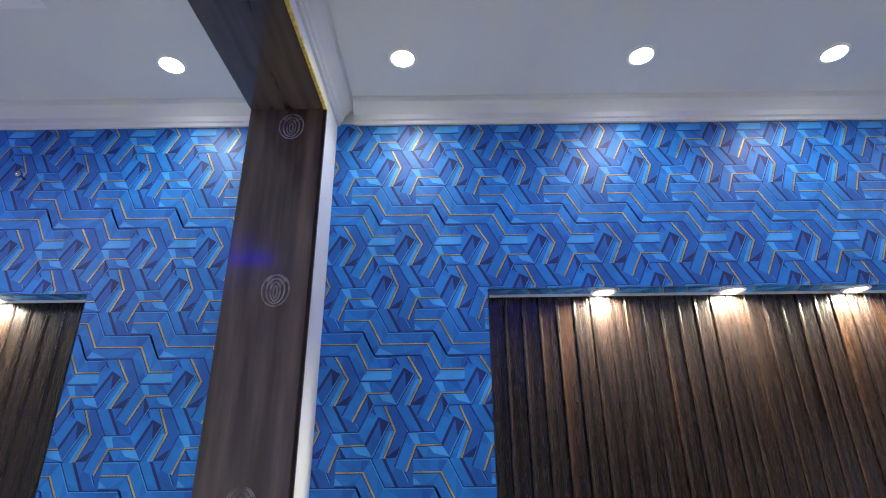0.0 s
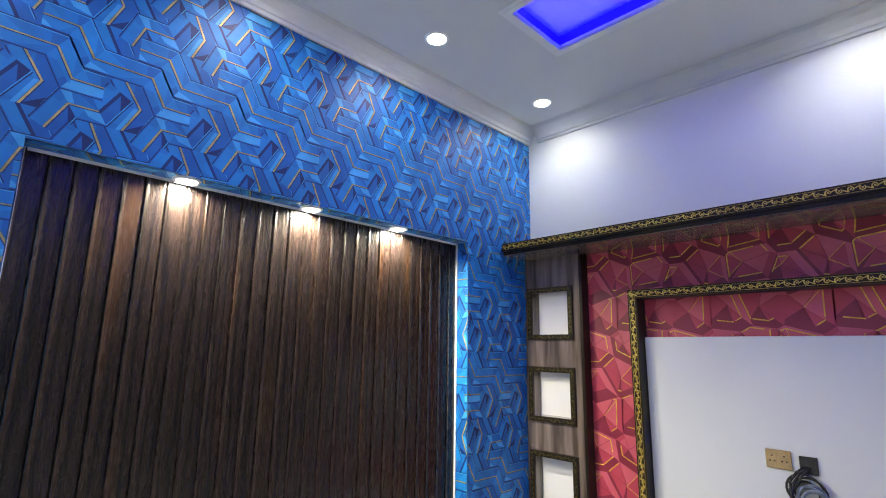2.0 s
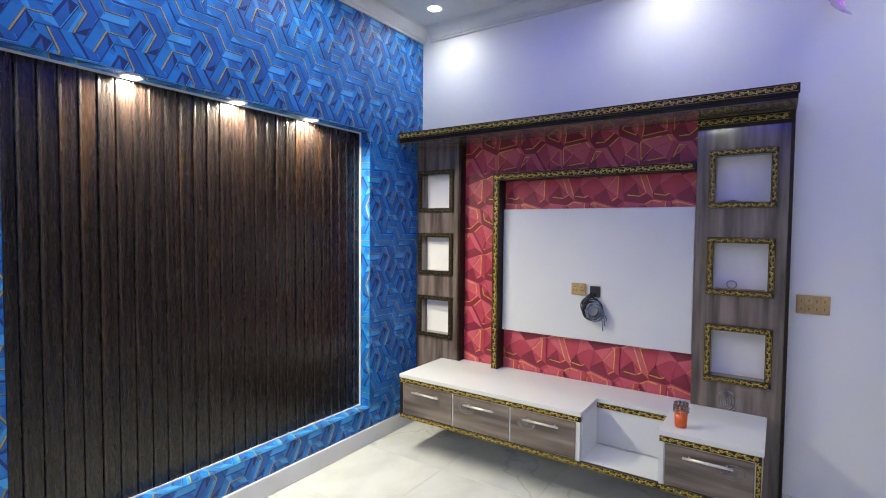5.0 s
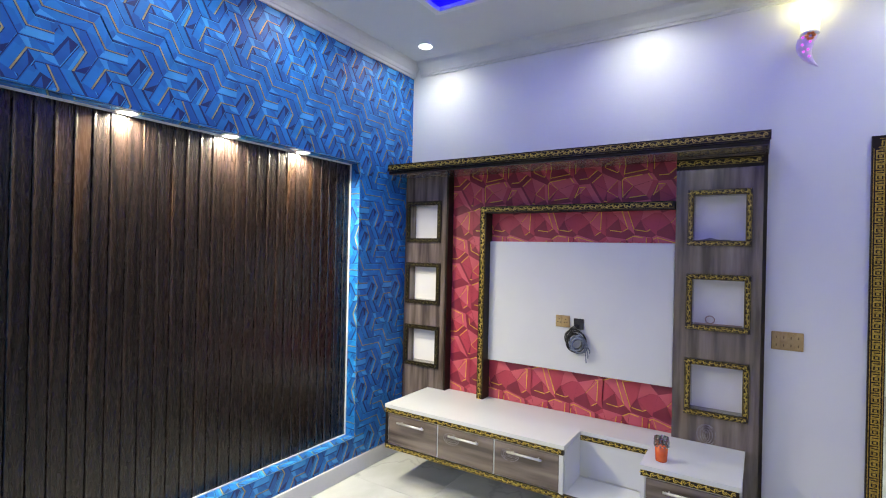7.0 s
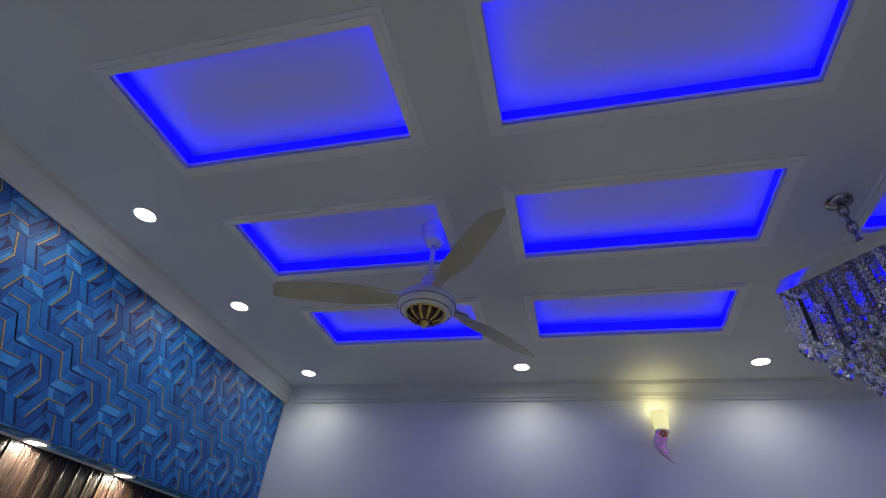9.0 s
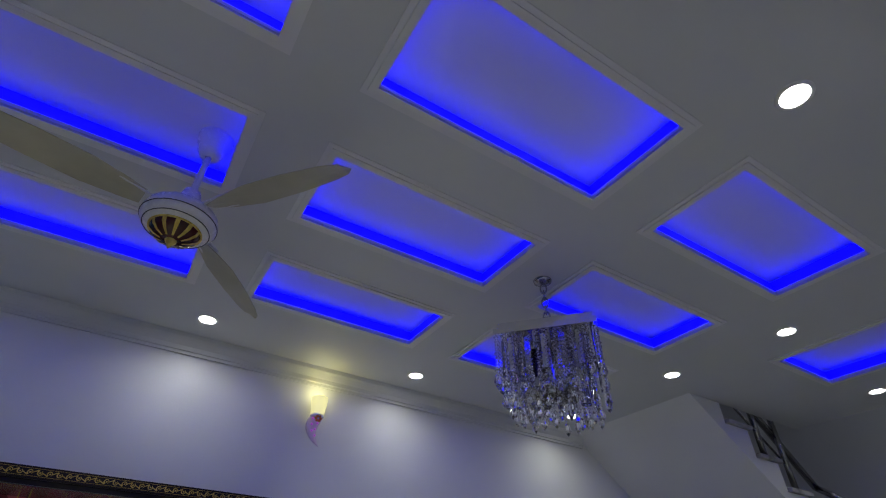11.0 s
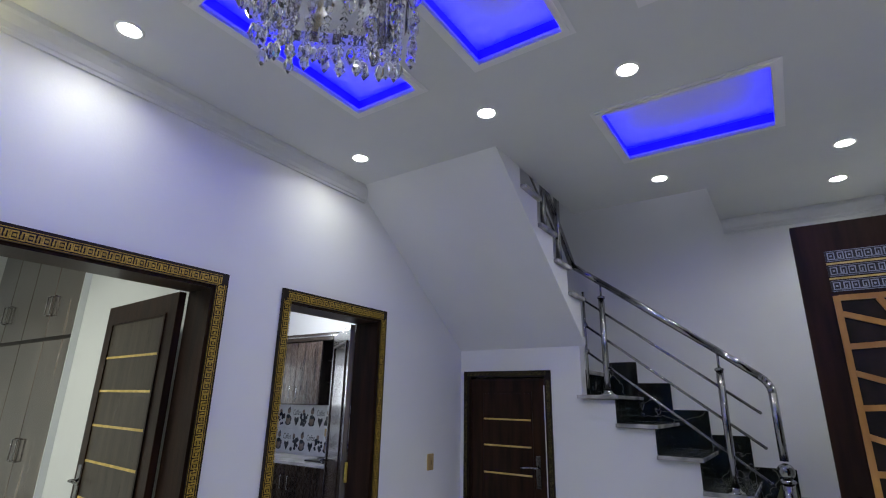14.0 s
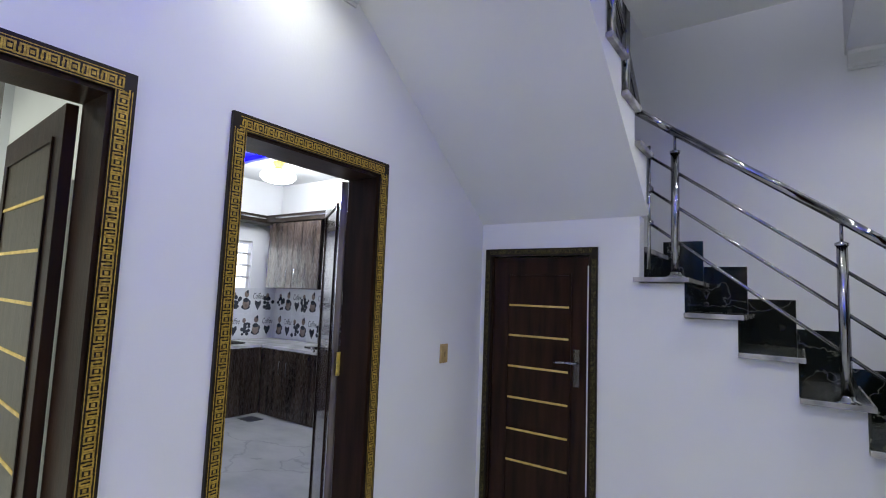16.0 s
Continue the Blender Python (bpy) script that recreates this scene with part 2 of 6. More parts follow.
def prism(bm, profile, axis, a, b):
    """Profile points (u, v) swept along an axis from a to b. axis x: (y, z); axis y: (x, z); axis z: (x, y)."""
    def at(p, w):
        return {"x": (w, p[0], p[1]), "y": (p[0], w, p[1]), "z": (p[0], p[1], w)}[axis]
    lo, hi = [bm.verts.new(at(p, a)) for p in profile], [bm.verts.new(at(p, b)) for p in profile]
    n = len(profile)
    for i in range(n):
        bm.faces.new((lo[i], lo[(i + 1) % n], hi[(i + 1) % n], hi[i]))
    bm.faces.new(lo[::-1]); bm.faces.new(hi)
    bmesh.ops.recalc_face_normals(bm, faces=bm.faces[:])
    return bm


def tube(bm, a, b, r, seg=10, r2=None, caps=True):
    a, b = Vector(a), Vector(b)
    q = (b - a).to_track_quat("Z", "Y").to_matrix()
    r2 = r if r2 is None else r2
    ring = [(math.cos(2 * math.pi * i / seg), math.sin(2 * math.pi * i / seg)) for i in range(seg)]
    A = [bm.verts.new(a + q @ Vector((r * c, r * s, 0))) for c, s in ring]
    B = [bm.verts.new(b + q @ Vector((r2 * c, r2 * s, 0))) for c, s in ring]
    for i in range(seg):
        bm.faces.new((A[i], A[(i + 1) % seg], B[(i + 1) % seg], B[i])).smooth = True
    if caps:
        bm.faces.new(A[::-1]); bm.faces.new(B)
    return bm


def bent(bm, pts, r, seg=8):
    for p, q in zip(pts, pts[1:]):
        tube(bm, p, q, r, seg)
    for p in pts[1:-1]:
        ball(bm, p, r, seg)
    return bm


def ball(bm, c, r, seg=12, sz=1.0):
    bmesh.ops.create_uvsphere(bm, u_segments=seg, v_segments=max(6, seg // 2 + 2), radius=r, matrix=Matrix.Translation(c) @ Matrix.Diagonal((1, 1, sz, 1)))
    for f in bm.faces:
        f.smooth = True
    return bm


def lathe(bm, profile, c, seg=24, mat=0):
    """Profile (radius, z) turned about the upright axis through c."""
    rings = [[bm.verts.new((c[0] + r * math.cos(2 * math.pi * i / seg), c[1] + r * math.sin(2 * math.pi * i / seg), c[2] + z)) for i in range(seg)] for r, z in profile]
    for R, S in zip(rings, rings[1:]):
        for i in range(seg):
            f = bm.faces.new((R[i], R[(i + 1) % seg], S[(i + 1) % seg], S[i]))
            f.smooth, f.material_index = True, mat
    return bm


def torus(bm, c, R, r, axis, seg=16, sides=6):
    q = Vector(axis).to_track_quat("Z", "Y").to_matrix()
    rings = []
    for i in range(seg):
        a = 2 * math.pi * i / seg
        rings.append([bm.verts.new(Vector(c) + q @ Vector(((R + r * math.cos(b)) * math.cos(a), (R + r * math.cos(b)) * math.sin(a), r * math.sin(b)))) for b in (2 * math.pi * k / sides for k in range(sides))])
    for i in range(seg):
        for k in range(sides):
            bm.faces.new((rings[i][k], rings[(i + 1) % seg][k], rings[(i + 1) % seg][(k + 1) % sides], rings[i][(k + 1) % sides])).smooth = True
    return bm


def mesh_of(name, bm, mats):
    me = bpy.data.meshes.new(name)
    bmesh.ops.recalc_face_normals(bm, faces=bm.faces[:]) if len(bm.faces) < 4000 else None
    bm.to_mesh(me)
    bm.free()
    for m in (mats if isinstance(mats, (list, tuple)) else [mats]):
        me.materials.append(m)
    return me


BASE = {}


def thing(name, at, label, category, group="", kind=""):
    ob = new(name)
    ob.empty_display_size = 0.1
    ob.location = at
    BASE[ob.name] = Matrix.Translation(at)
    return tagged(ob, label, category, group, kind)


def part(name, bm, material, parent, label=""):
    """Links a bmesh, given in world coordinates, as one mesh object under a thing or a part."""
    ob = new(name, mesh_of(name, bm, material))
    ob.parent = parent
    if parent.name in BASE:
        ob.matrix_parent_inverse = BASE[parent.name].inverted()
    if label:
        ob["label"] = label
    return ob


def solo(name, bm, material, label, category, group="", kind=""):
    return tagged(new(name, mesh_of(name, bm, material)), label, category, group, kind)


def structure(name, bm, material, label, category):
    return solo(name, bm, material, label, category, "", "structure")


# ---- plan ----
XT, YB, YS, YR = 3.0, 2.5, -3.445, -4.15      # media wall, blue wall, stair side, back wall
XP0, XP1 = -0.33, -0.06                        # thickness of the arch partition
ZC, ZCOR = 2.90, 2.80
NX0, NX1, NZ0, NZ1, NY = 0.55, 2.425, 0.24, 2.07, 2.60   # fluted niche
N2X1 = -0.95
XE, YN = -3.6, -4.6                            # outer ends of the neighbouring room


def walls_from(rects, x0, x1, axis):
    """Boxes of one wall: rects (a0, a1, z0, z1) along y (axis y) or x (axis x)."""
    bm = bmesh.new()
    for a0, a1, z0, z1 in rects:
        box(bm, x0, x1, a0, a1, z0, z1) if axis == "y" else box(bm, a0, a1, x0, x1, z0, z1)
    return bm


D1, D2 = (-1.165, -0.235, 2.02), (-2.39, -1.61, 2.02)
D3 = (2.25, 2.92, 1.685)
structure("wall_east", walls_from([(D1[1], YB + 0.3, 0, 4.4), (D1[0], D1[1], D1[2], 4.4), (D2[1], D1[0], 0, 4.4), (D2[0], D2[1], D2[2], 4.4), (YR - 0.2, D2[0], 0, 4.4)], XT, XT + 0.2, "y"),
          WALL, "smooth white painted wall with two open doorways", "wall")
structure("wall_stair_side", walls_from([(1.975, D3[0], 0, 1.9), (D3[1], XT, 0, 1.9), (D3[0], D3[1], D3[2], 1.9)], YS - 0.1, YS, "x"),
          WALL, "low white wall under the stair landing with a small door", "wall")
structure("wall_back", walls_from([(XP0, XT + 0.2, 0, 4.4)], YR - 0.2, YR, "x"), WALL, "plain white wall behind the staircase", "wall")
structure("wall_west", walls_from([(YR, -3.45, 0, ZC), (-3.45, -2.62, 2.34, ZC), (-2.62, -1.9, 0, ZC)], XP0, XP1, "y"), WALL, "white wall holding the main entrance", "wall")
bm = walls_from([(-1.9, 2.265, 2.715, ZC), (2.265, YB, 0, ZC)], XP0, XP1, "y")
structure("wall_arch", bm, WALL, "white partition with a wide wood-lined opening", "wall")
bm = bmesh.new()
for r in ((XE, N2X1 - 1.9, 0, ZC), (N2X1 - 1.9, N2X1, 0, NZ0), (N2X1 - 1.9, N2X1, NZ1, ZC), (N2X1, NX0, 0, ZC), (NX0, NX1, 0, NZ0), (NX0, NX1, NZ1, ZC), (NX1, XT, 0, ZC)):
    box(bm, r[0], r[1], YB + 0.006, YB + 0.2, r[2], r[3])
box(bm, XE, XT, YB + 0.2, YB + 0.3, 0, ZC)
structure("wall_north", bm, WALL, "masonry wall behind the blue wallpaper", "wall")
bm = walls_from([(YN, YB + 0.3, 0, ZC)], XE - 0.2, XE, "y")
box(bm, XE, XP0, -2.2, -2.0, 0, ZC)
structure("wall_far_west", bm, WALL, "plain white wall closing the neighbouring room", "wall")
bm = walls_from([(YR - 0.2, -2.2, 0, ZC)], -1.6, -1.4, "y")
structure("wall_entrance", bm, WALL, "plain white wall outside the entrance", "wall")


# ---- ceiling with its coffers ----
CX, CY = [(0.545, 0.935), (1.26, 1.635), (1.98, 2.345)], [(0.975, 1.845), (-0.21, 0.67), (-1.40, -0.54)]
COFFERS = [(x0, x1, y0, y1) for x0, x1 in CX for y0, y1 in CY] + [(0.59, 1.32, -2.65, -2.09)]
VOIDS = [(1.0, 3.0, YR, -3.36), (1.93, 3.0, -3.36, -2.09)]


def plate_with_holes(bm, X0, X1, Y0, Y1, z0, z1, holes):
    xs = sorted({X0, X1, *[h[0] for h in holes], *[h[1] for h in holes]})
    ys = sorted({Y0, Y1, *[h[2] for h in holes], *[h[3] for h in holes]})
    solid = lambda i, j: 0 <= i < len(xs) - 1 and 0 <= j < len(ys) - 1 and not any(h[0] <= xs[i] < h[1] and h[2] <= ys[j] < h[3] for h in holes)
    for i in range(len(xs) - 1):
        for j in range(len(ys) - 1):
            if not solid(i, j):
                continue
            a, b, c, d = xs[i], xs[i + 1], ys[j], ys[j + 1]
            q = lambda *p: bm.faces.new([bm.verts.new(v) for v in p])
            q((a, c, z0), (a, d, z0), (b, d, z0), (b, c, z0))
            q((a, c, z1), (b, c, z1), (b, d, z1), (a, d, z1))
            if not solid(i - 1, j): q((a, c, z0), (a, c, z1), (a, d, z1), (a, d, z0))
            if not solid(i + 1, j): q((b, c, z0), (b, d, z0), (b, d, z1), (b, c, z1))
            if not solid(i, j - 1): q((a, c, z0), (b, c, z0), (b, c, z1), (a, c, z1))
            if not solid(i, j + 1): q((a, d, z0), (a, d, z1), (b, d, z1), (b, d, z0))
    bmesh.ops.remove_doubles(bm, verts=bm.verts[:], dist=0.0005)
    return bm


structure("ceiling", plate_with_holes(bmesh.new(), XP1, XT, YR, YB + 0.006, ZC, ZC + 0.016, COFFERS + VOIDS), CEIL, "flat white gypsum ceiling with rectangular coffers", "ceiling")
bm = slab(1.0 - 0.1, 1.0, YR, -3.36, ZC + 0.016, 3.2)
box(bm, 1.0, 1.93, -3.36, -3.26, ZC + 0.016, 3.2)
box(bm, 1.83, 1.93, -3.26, -2.09, ZC + 0.016, 4.4)
box(bm, 0.9, 1.0, YR, -3.26, 3.2, 4.4)
box(bm, 1.0, 1.85, -3.36, -3.26, 3.2, 4.4)
structure("wall_stairwell", bm, WALL, "white sides of the stairwell above the ceiling", "wall")
structure("ceiling_stairwell", slab(0.9, XT + 0.2, YR - 0.2, -1.6, 4.4, 4.5), CEIL, "ceiling over the stairwell", "ceiling")
COFFERS_W = [(x0, x0 + 0.72, y0, y0 + 0.72) for x0 in (-2.83, -1.69) for y0 in (1.19, 0.0)]
structure("ceiling_west", plate_with_holes(bmesh.new(), XE, XP0, YN, YB + 0.2, ZC, ZC + 0.016, COFFERS_W), CEIL, "white ceiling of the neighbouring room with blue lit coffers", "ceiling")
structure("ceiling_arch", slab(XP0, XP1, YR, YB + 0.2, ZC + 0.002, ZC + 0.1), CEIL, "ceiling strip over the partition", "ceiling")


def coffer(x0, x1, y0, y1, ZC=ZC):
    t = thing("ceiling_coffer", ((x0 + x1) / 2, (y0 + y1) / 2, ZC), "recessed white ceiling coffer glowing blue from a hidden led strip", "ceiling coffer", "blue lit ceiling coffers")
    g, w = 0.05, 0.045
    m = bmesh.new()
    for k, (o, d) in enumerate(((w, 0.004), (w * 0.6, 0.009))):
        box(m, x0 - o, x1 + o, y0 - o, y0 - 0.0015, ZC - d, ZC + 0.001)
        box(m, x0 - o, x1 + o, y1 + 0.0015, y1 + o, ZC - d, ZC + 0.001)
        box(m, x0 - o, x0 - 0.0015, y0 - 0.0015, y1 + 0.0015, ZC - d, ZC + 0.001)
        box(m, x1 + 0.0015, x1 + o, y0 - 0.0015, y1 + 0.0015, ZC - d, ZC + 0.001)
    part("moulding", m, TRIMW, t)
    z0, z1 = ZC + 0.0165, ZC + 0.1
    part("recess_panel", slab(x0 - g - 0.02, x1 + g + 0.02, y0 - g - 0.02, y1 + g + 0.02, z1, z1 + 0.02), CEIL, t)
    for a in (x0 - g - 0.02, x1 + g):
        part("recess_side", slab(a, a + 0.02, y0 - g - 0.02, y1 + g + 0.02, z0, z1), CEIL, t)
    for a in (y0 - g - 0.02, y1 + g):
        part("recess_side", slab(x0 - g, x1 + g, a, a + 0.02, z0, z1), CEIL, t)
    # Led ribbon made taller than a strip, so its face also gives the glow band.
    s = bmesh.new()
    e = 0.012
    for a in (y0 - e, y1 + e):
        box(s, x0 - e, x1 + e, a - 0.002, a + 0.002, z0 + 0.002, z0 + 0.056)
    for a in (x0 - e, x1 + e):
        box(s, a - 0.002, a + 0.002, y0 - e + 0.003, y1 + e - 0.003, z0 + 0.002, z0 + 0.056)
    part("led_strip", s, COVEBLUE, t, "glowing blue led strip")


for c in COFFERS + COFFERS_W:
    coffer(*c)


def cornice(name, axis, fixed, side, a, b):
    """Stepped cornice under the ceiling; side +1 or -1: the way it stands out from the wall."""
    prof = [(0, ZCOR), (0.012, ZCOR), (0.014, ZCOR + 0.014), (0.022, ZCOR + 0.018), (0.026, ZCOR + 0.04), (0.05, ZCOR + 0.068), (0.062, ZCOR + 0.078), (0.07, ZC - 0.001), (0, ZC - 0.001)]
    p = [(fixed + side * u, v) for u, v in prof]
    structure(name, prism(bmesh.new(), p, axis, a, b), CORNICE, "stepped white gypsum cornice along the ceiling edge", "cornice")


cornice("cornice_east", "y", XT, -1, -2.16, YB - 0.071)
cornice("cornice_north", "x", YB, -1, XP1 + 0.071, XT)
cornice("cornice_west", "y", XP1, 1, -1.9, YB)
cornice("cornice_south", "x", YR, 1, XP1 + 0.071, 0.99)
cornice("cornice_far_north", "x", YB, -1, XE, XP0)

# ---- wood lining of the arch ----
t = thing("arch_lining", (XP1, 2.265, 0), "dark brown wood-grain lining of the wide opening with thin gold edging", "door lining")
part("jamb", slab(XP0, XP1 + 0.004, 2.255, 2.264, 0, 2.706, 0.001), ARCHWOOD, t)
part("soffit", slab(XP0, XP1 + 0.004, -1.9, 2.264, 2.707, 2.714), ARCHWOOD_H, t)
m = bmesh.new()
box(m, XP1 + 0.005, XP1 + 0.016, -1.9, 2.262, 2.70, 2.712)
part("edging", m, GOLD, t, "worn gold edging strip")
part("edge_strip", slab(XP1 + 0.005, XP1 + 0.016, 2.25, 2.262, 0, 2.699), EDGEWOOD, t)

# ---- floors ----
structure("floor", slab(XE, XT + 0.02, YN, YB + 0.3, -0.1, -0.006), SKIRT, "bed of the white marble floor", "floor")
FLOOR = bpy.data.objects["floor"]
TILE = mesh_of("floor_tile", slab(-0.2995, 0.2995, -0.2995, 0.2995, -0.02, 0.0, 0.0007), MARBLE)
for i in range(6):
    for j in range(12):
        ob = new("floor_tile", TILE)
        ob.location = (XT - 0.3 - 0.6 * i, YB - 0.3 - 0.6 * j, 0)
        ob.parent = FLOOR
structure("skirting_north", slab(XP1, XT, YB - 0.012, YB + 0.004, 0, 0.107, 0.002), SKIRT, "white tile skirting below the blue wall", "skirting")
structure("skirting_east", walls_from([(-0.18, 2.24, 0, 0.107), (-1.555, -1.23, 0, 0.107), (YS, -2.45, 0, 0.107)], XT - 0.012, XT, "y"), SKIRT, "white tile skirting along the white wall", "skirting")


# ---- printed wallpapers ----
def clip_poly(poly, x0, x1, y0, y1):
    for ax, lim, sg in ((0, x0, 1), (0, x1, -1), (1, y0, 1), (1, y1, -1)):
        out = []
        for p, q in zip(poly, poly[1:] + poly[:1]):
            a, b = sg * (p[ax] - lim), sg * (q[ax] - lim)
            if a >= 0:
                out.append(p)
            if (a >= 0) != (b >= 0):
                k = a / (a - b)
                out.append((p[0] + k * (q[0] - p[0]), p[1] + k * (q[1] - p[1])))
        poly = out
        if len(poly) < 3:
            return []
    return poly


def lerp(p, q, k):
    return (p[0] + (q[0] - p[0]) * k, p[1] + (q[1] - p[1]) * k)


# spines of the gold-lined bars of one repeat of the blue print, in millimetres across and down
BARS_BLUE = (((128, 262), (183, 383), (148, 469), (196, 560)), ((214, 118), (272, 212), (229, 300), (282, 392)), ((36, 352), (83, 259), (163, 258), (212, 174)),
             ((-36, 510), (-5, 429), (83, 427), (128, 338)), ((-12, 0), (80, 0), (128, 88), (294, 88), (340, 177), (424, 177)))
HALF = 43.0


def strip(P, N, k, a, b):
    """Quad along stretch k of a bent line, between two distances to its side."""
    return [tuple(P[k] + N[k] * a), tuple(P[k + 1] + N[k + 1] * a), tuple(P[k + 1] + N[k + 1] * b), tuple(P[k] + N[k] * b)]


def bent_bar(pts, wave):
    """Polygons of one bar: a lit and a shaded face a stretch, folded corners, dark edges and a gold line with its dark side."""
    P = [Vector(p) for p in pts]
    D = [(q - p).normalized() for p, q in zip(P, P[1:])]
    N = []
    for k in range(len(P)):
        ds = D[max(0, k - 1):k + 1]
        n = sum((Vector((-d.y, d.x)) for d in ds), Vector((0, 0))).normalized()
        N.append(n / max(0.5, n.dot(Vector((-ds[0].y, ds[0].x)))))
    out, last = [], len(D) - 1
    for k, d in enumerate(D):
        flat = abs(d.y) < 0.2
        for sg in (-1, 1):
            side = Vector((-d.y, d.x)) * sg
            if flat:
                tone = (3 if wave else 2) if side.y > 0 else 2
            else:
                tone = 3 if side.x < 0 else 1
            if wave and not flat:
                tone = 3 if side.x > 0 else 2
            q = strip(P, N, k, 0, HALF * sg)
            out.append((q, tone, 1))
            m = lerp(q[3], q[2], 0.5)
            if (k + (sg > 0)) % 2:
                out.append(([q[1], q[2], m], max(0, tone - 1) if tone < 3 else 2, 1.4))
                out.append(([lerp(q[0], q[3], 0.35), m, q[3]], min(4, tone + 1) if flat else tone, 1.4))
            else:
                out.append(([q[0], lerp(q[0], q[1], 0.55), q[3]], min(3, tone + 1), 1.4))
                out.append(([q[1], q[2], lerp(q[3], q[2], 0.72), lerp(q[0], q[1], 0.9)], max(1, tone - 1), 1.4))
            if k == last and side.y > 0 and flat:
                out.append(([lerp(q[0], q[3], 0.15), lerp(q[1], q[2], 0.15), lerp(q[1], q[2], 0.8), lerp(q[3], q[2], 0.2)], 4, 1.6))
            if k == 1 and flat and not wave:
                if side.y > 0:
                    out.append(([lerp(q[0], q[1], 0.45), q[1], lerp(q[1], q[2], 0.9), lerp(lerp(q[0], q[3], 0.6), lerp(q[1], q[2], 0.6), 0.5)], 4, 1.6))
                else:
                    out.append(([q[0], lerp(q[0], q[1], 0.2), lerp(q[3], q[2], 0.35), q[3]], 4, 1.6))
            if not flat and side.x < 0:
                out.append((strip(P, N, k, 5 * sg, 16 * sg), 4 if k == 1 and not wave else 3, 1.8))
            out.append((strip(P, N, k, (HALF - 2.6) * sg, (HALF + 1.0) * sg), 0, 2))
            out.append((strip(P, N, k, (HALF - 5.4) * sg, (HALF - 2.6) * sg), 4 if sg * (d.x + d.y) < 0 else 1, 2))
        w = 1.9 if flat else 3.1
        low = 1 if Vector((-d.y, d.x)).dot(Vector((0.4, 1.0))) > 0 else -1
        out.append((strip(P, N, k, -(w + 0.8) * low, (w + 3.0) * low), 0, 2.4))
        if wave or k != last or flat:
            out.append((strip(P, N, k, -w, w), 5, 3))
    return out


def bent_print():
    res = [([(0, 0), (258, 0), (258, 511), (0, 511)], 1, 0), ([(0, 180), (130, 180), (90, 330), (0, 360)], 2, 0.2)]
    for n, b in enumerate(BARS_BLUE):
        res += [(p, m, l + 4 * n) for p, m, l in bent_bar(b, n == 4)]
    return res


CELL = bent_print()
PW, PH, PX, PZ = 0.258, 0.511, 0.032, 2.465


def blue_print(x0, x1, z0, z1):
    """Polygons (points, material, layer) of the print over a rectangle of the wall."""
    out = []
    for j in range(int((PZ - z1) / PH) - 2, int((PZ - z0) / PH) + 3):
        for i in range(int((x0 - PX) / PW) - 3, int((x1 - PX) / PW) + 3):
            for p, m, l in CELL:
                q = clip_poly([(PX + 0.001 * u + PW * i, PZ - 0.001 * v - PH * j) for u, v in p], x0, x1, z0, z1)
                if len(q) > 2:
                    out.append((q, m, l))
    return out


def lay(bm, polys, place, lift=0.0006):
    for e in polys:
        p, m = e[0], e[1]
        l = 0.00007 * e[2] if len(e) > 2 else (lift if m == 5 else lift * 0.5 if m == 0 and len(p) == 4 else 0.0)
        bm.faces.new([bm.verts.new(place(u, v, l)) for u, v in p]).material_index = m
    return bm


bm = bmesh.new()
front = lambda u, v, l: (u, YB + 0.002 - l, v)
for r in ((XE, N2X1, NZ1, ZCOR + 0.01), (N2X1, XP0, 0.1, ZCOR + 0.01), (XP1, NX0, 0.1, ZCOR + 0.01), (NX0, NX1, NZ1, ZCOR + 0.01), (NX0, NX1, 0.1, NZ0), (NX1, XT, 0.1, ZCOR + 0.01)):
    lay(bm, blue_print(*r), front)
for x, s in ((NX0, 1), (NX1, -1), (N2X1, -1)):
    lay(bm, blue_print(YB + 0.002, NY, NZ0, NZ1), lambda u, v, l: (x + s * (0.002 + l), u, v))
for a, b in ((NX0, NX1), (N2X1 - 1.9, N2X1)):
    lay(bm, blue_print(a, b, YB + 0.002, NY), lambda u, v, l: (u, v, NZ0 + 0.002 + l))
    lay(bm, blue_print(a, b, YB + 0.002, NY), lambda u, v, l: (u, v, NZ1 - 0.002 - l))
me = bpy.data.meshes.new("wallpaper_blue")
bm.to_mesh(me); bm.free()
for m in BLUES + [surface("pale_gold_print", (0.32, 0.25, 0.11), (0.62, 0.48, 0.2), 14, rough=0.4, metal=0.15, var=0.0)]:
    me.materials.append(m)
tagged(new("wallpaper_blue", me), "royal blue wallpaper printed with interlocking bars and gold lines", "wallpaper", "", "structure")


# ---- fluted niche ----
def flute_board(x0, x1):
    """One narrow convex strip with a groove on each side."""
    bm, y, w = bmesh.new(), NY - 0.003, x1 - x0 - 0.0003
    prof = [(x0, y - 0.004), (x0 + 0.0012, y - 0.0095), (x0 + 0.0035, y - 0.0112), (x0 + 0.007, y - 0.0104), (x0 + 0.013, y - 0.0085), (x0 + w * 0.5, y - 0.0078), (x0 + w - 0.01, y - 0.0074), (x0 + w - 0.003, y - 0.0064), (x0 + w, y - 0.0045), (x0 + w, y + 0.012), (x0, y + 0.012)]
    prism(bm, prof, "z", NZ0 + 0.004, NZ1 - 0.004)
    return bm


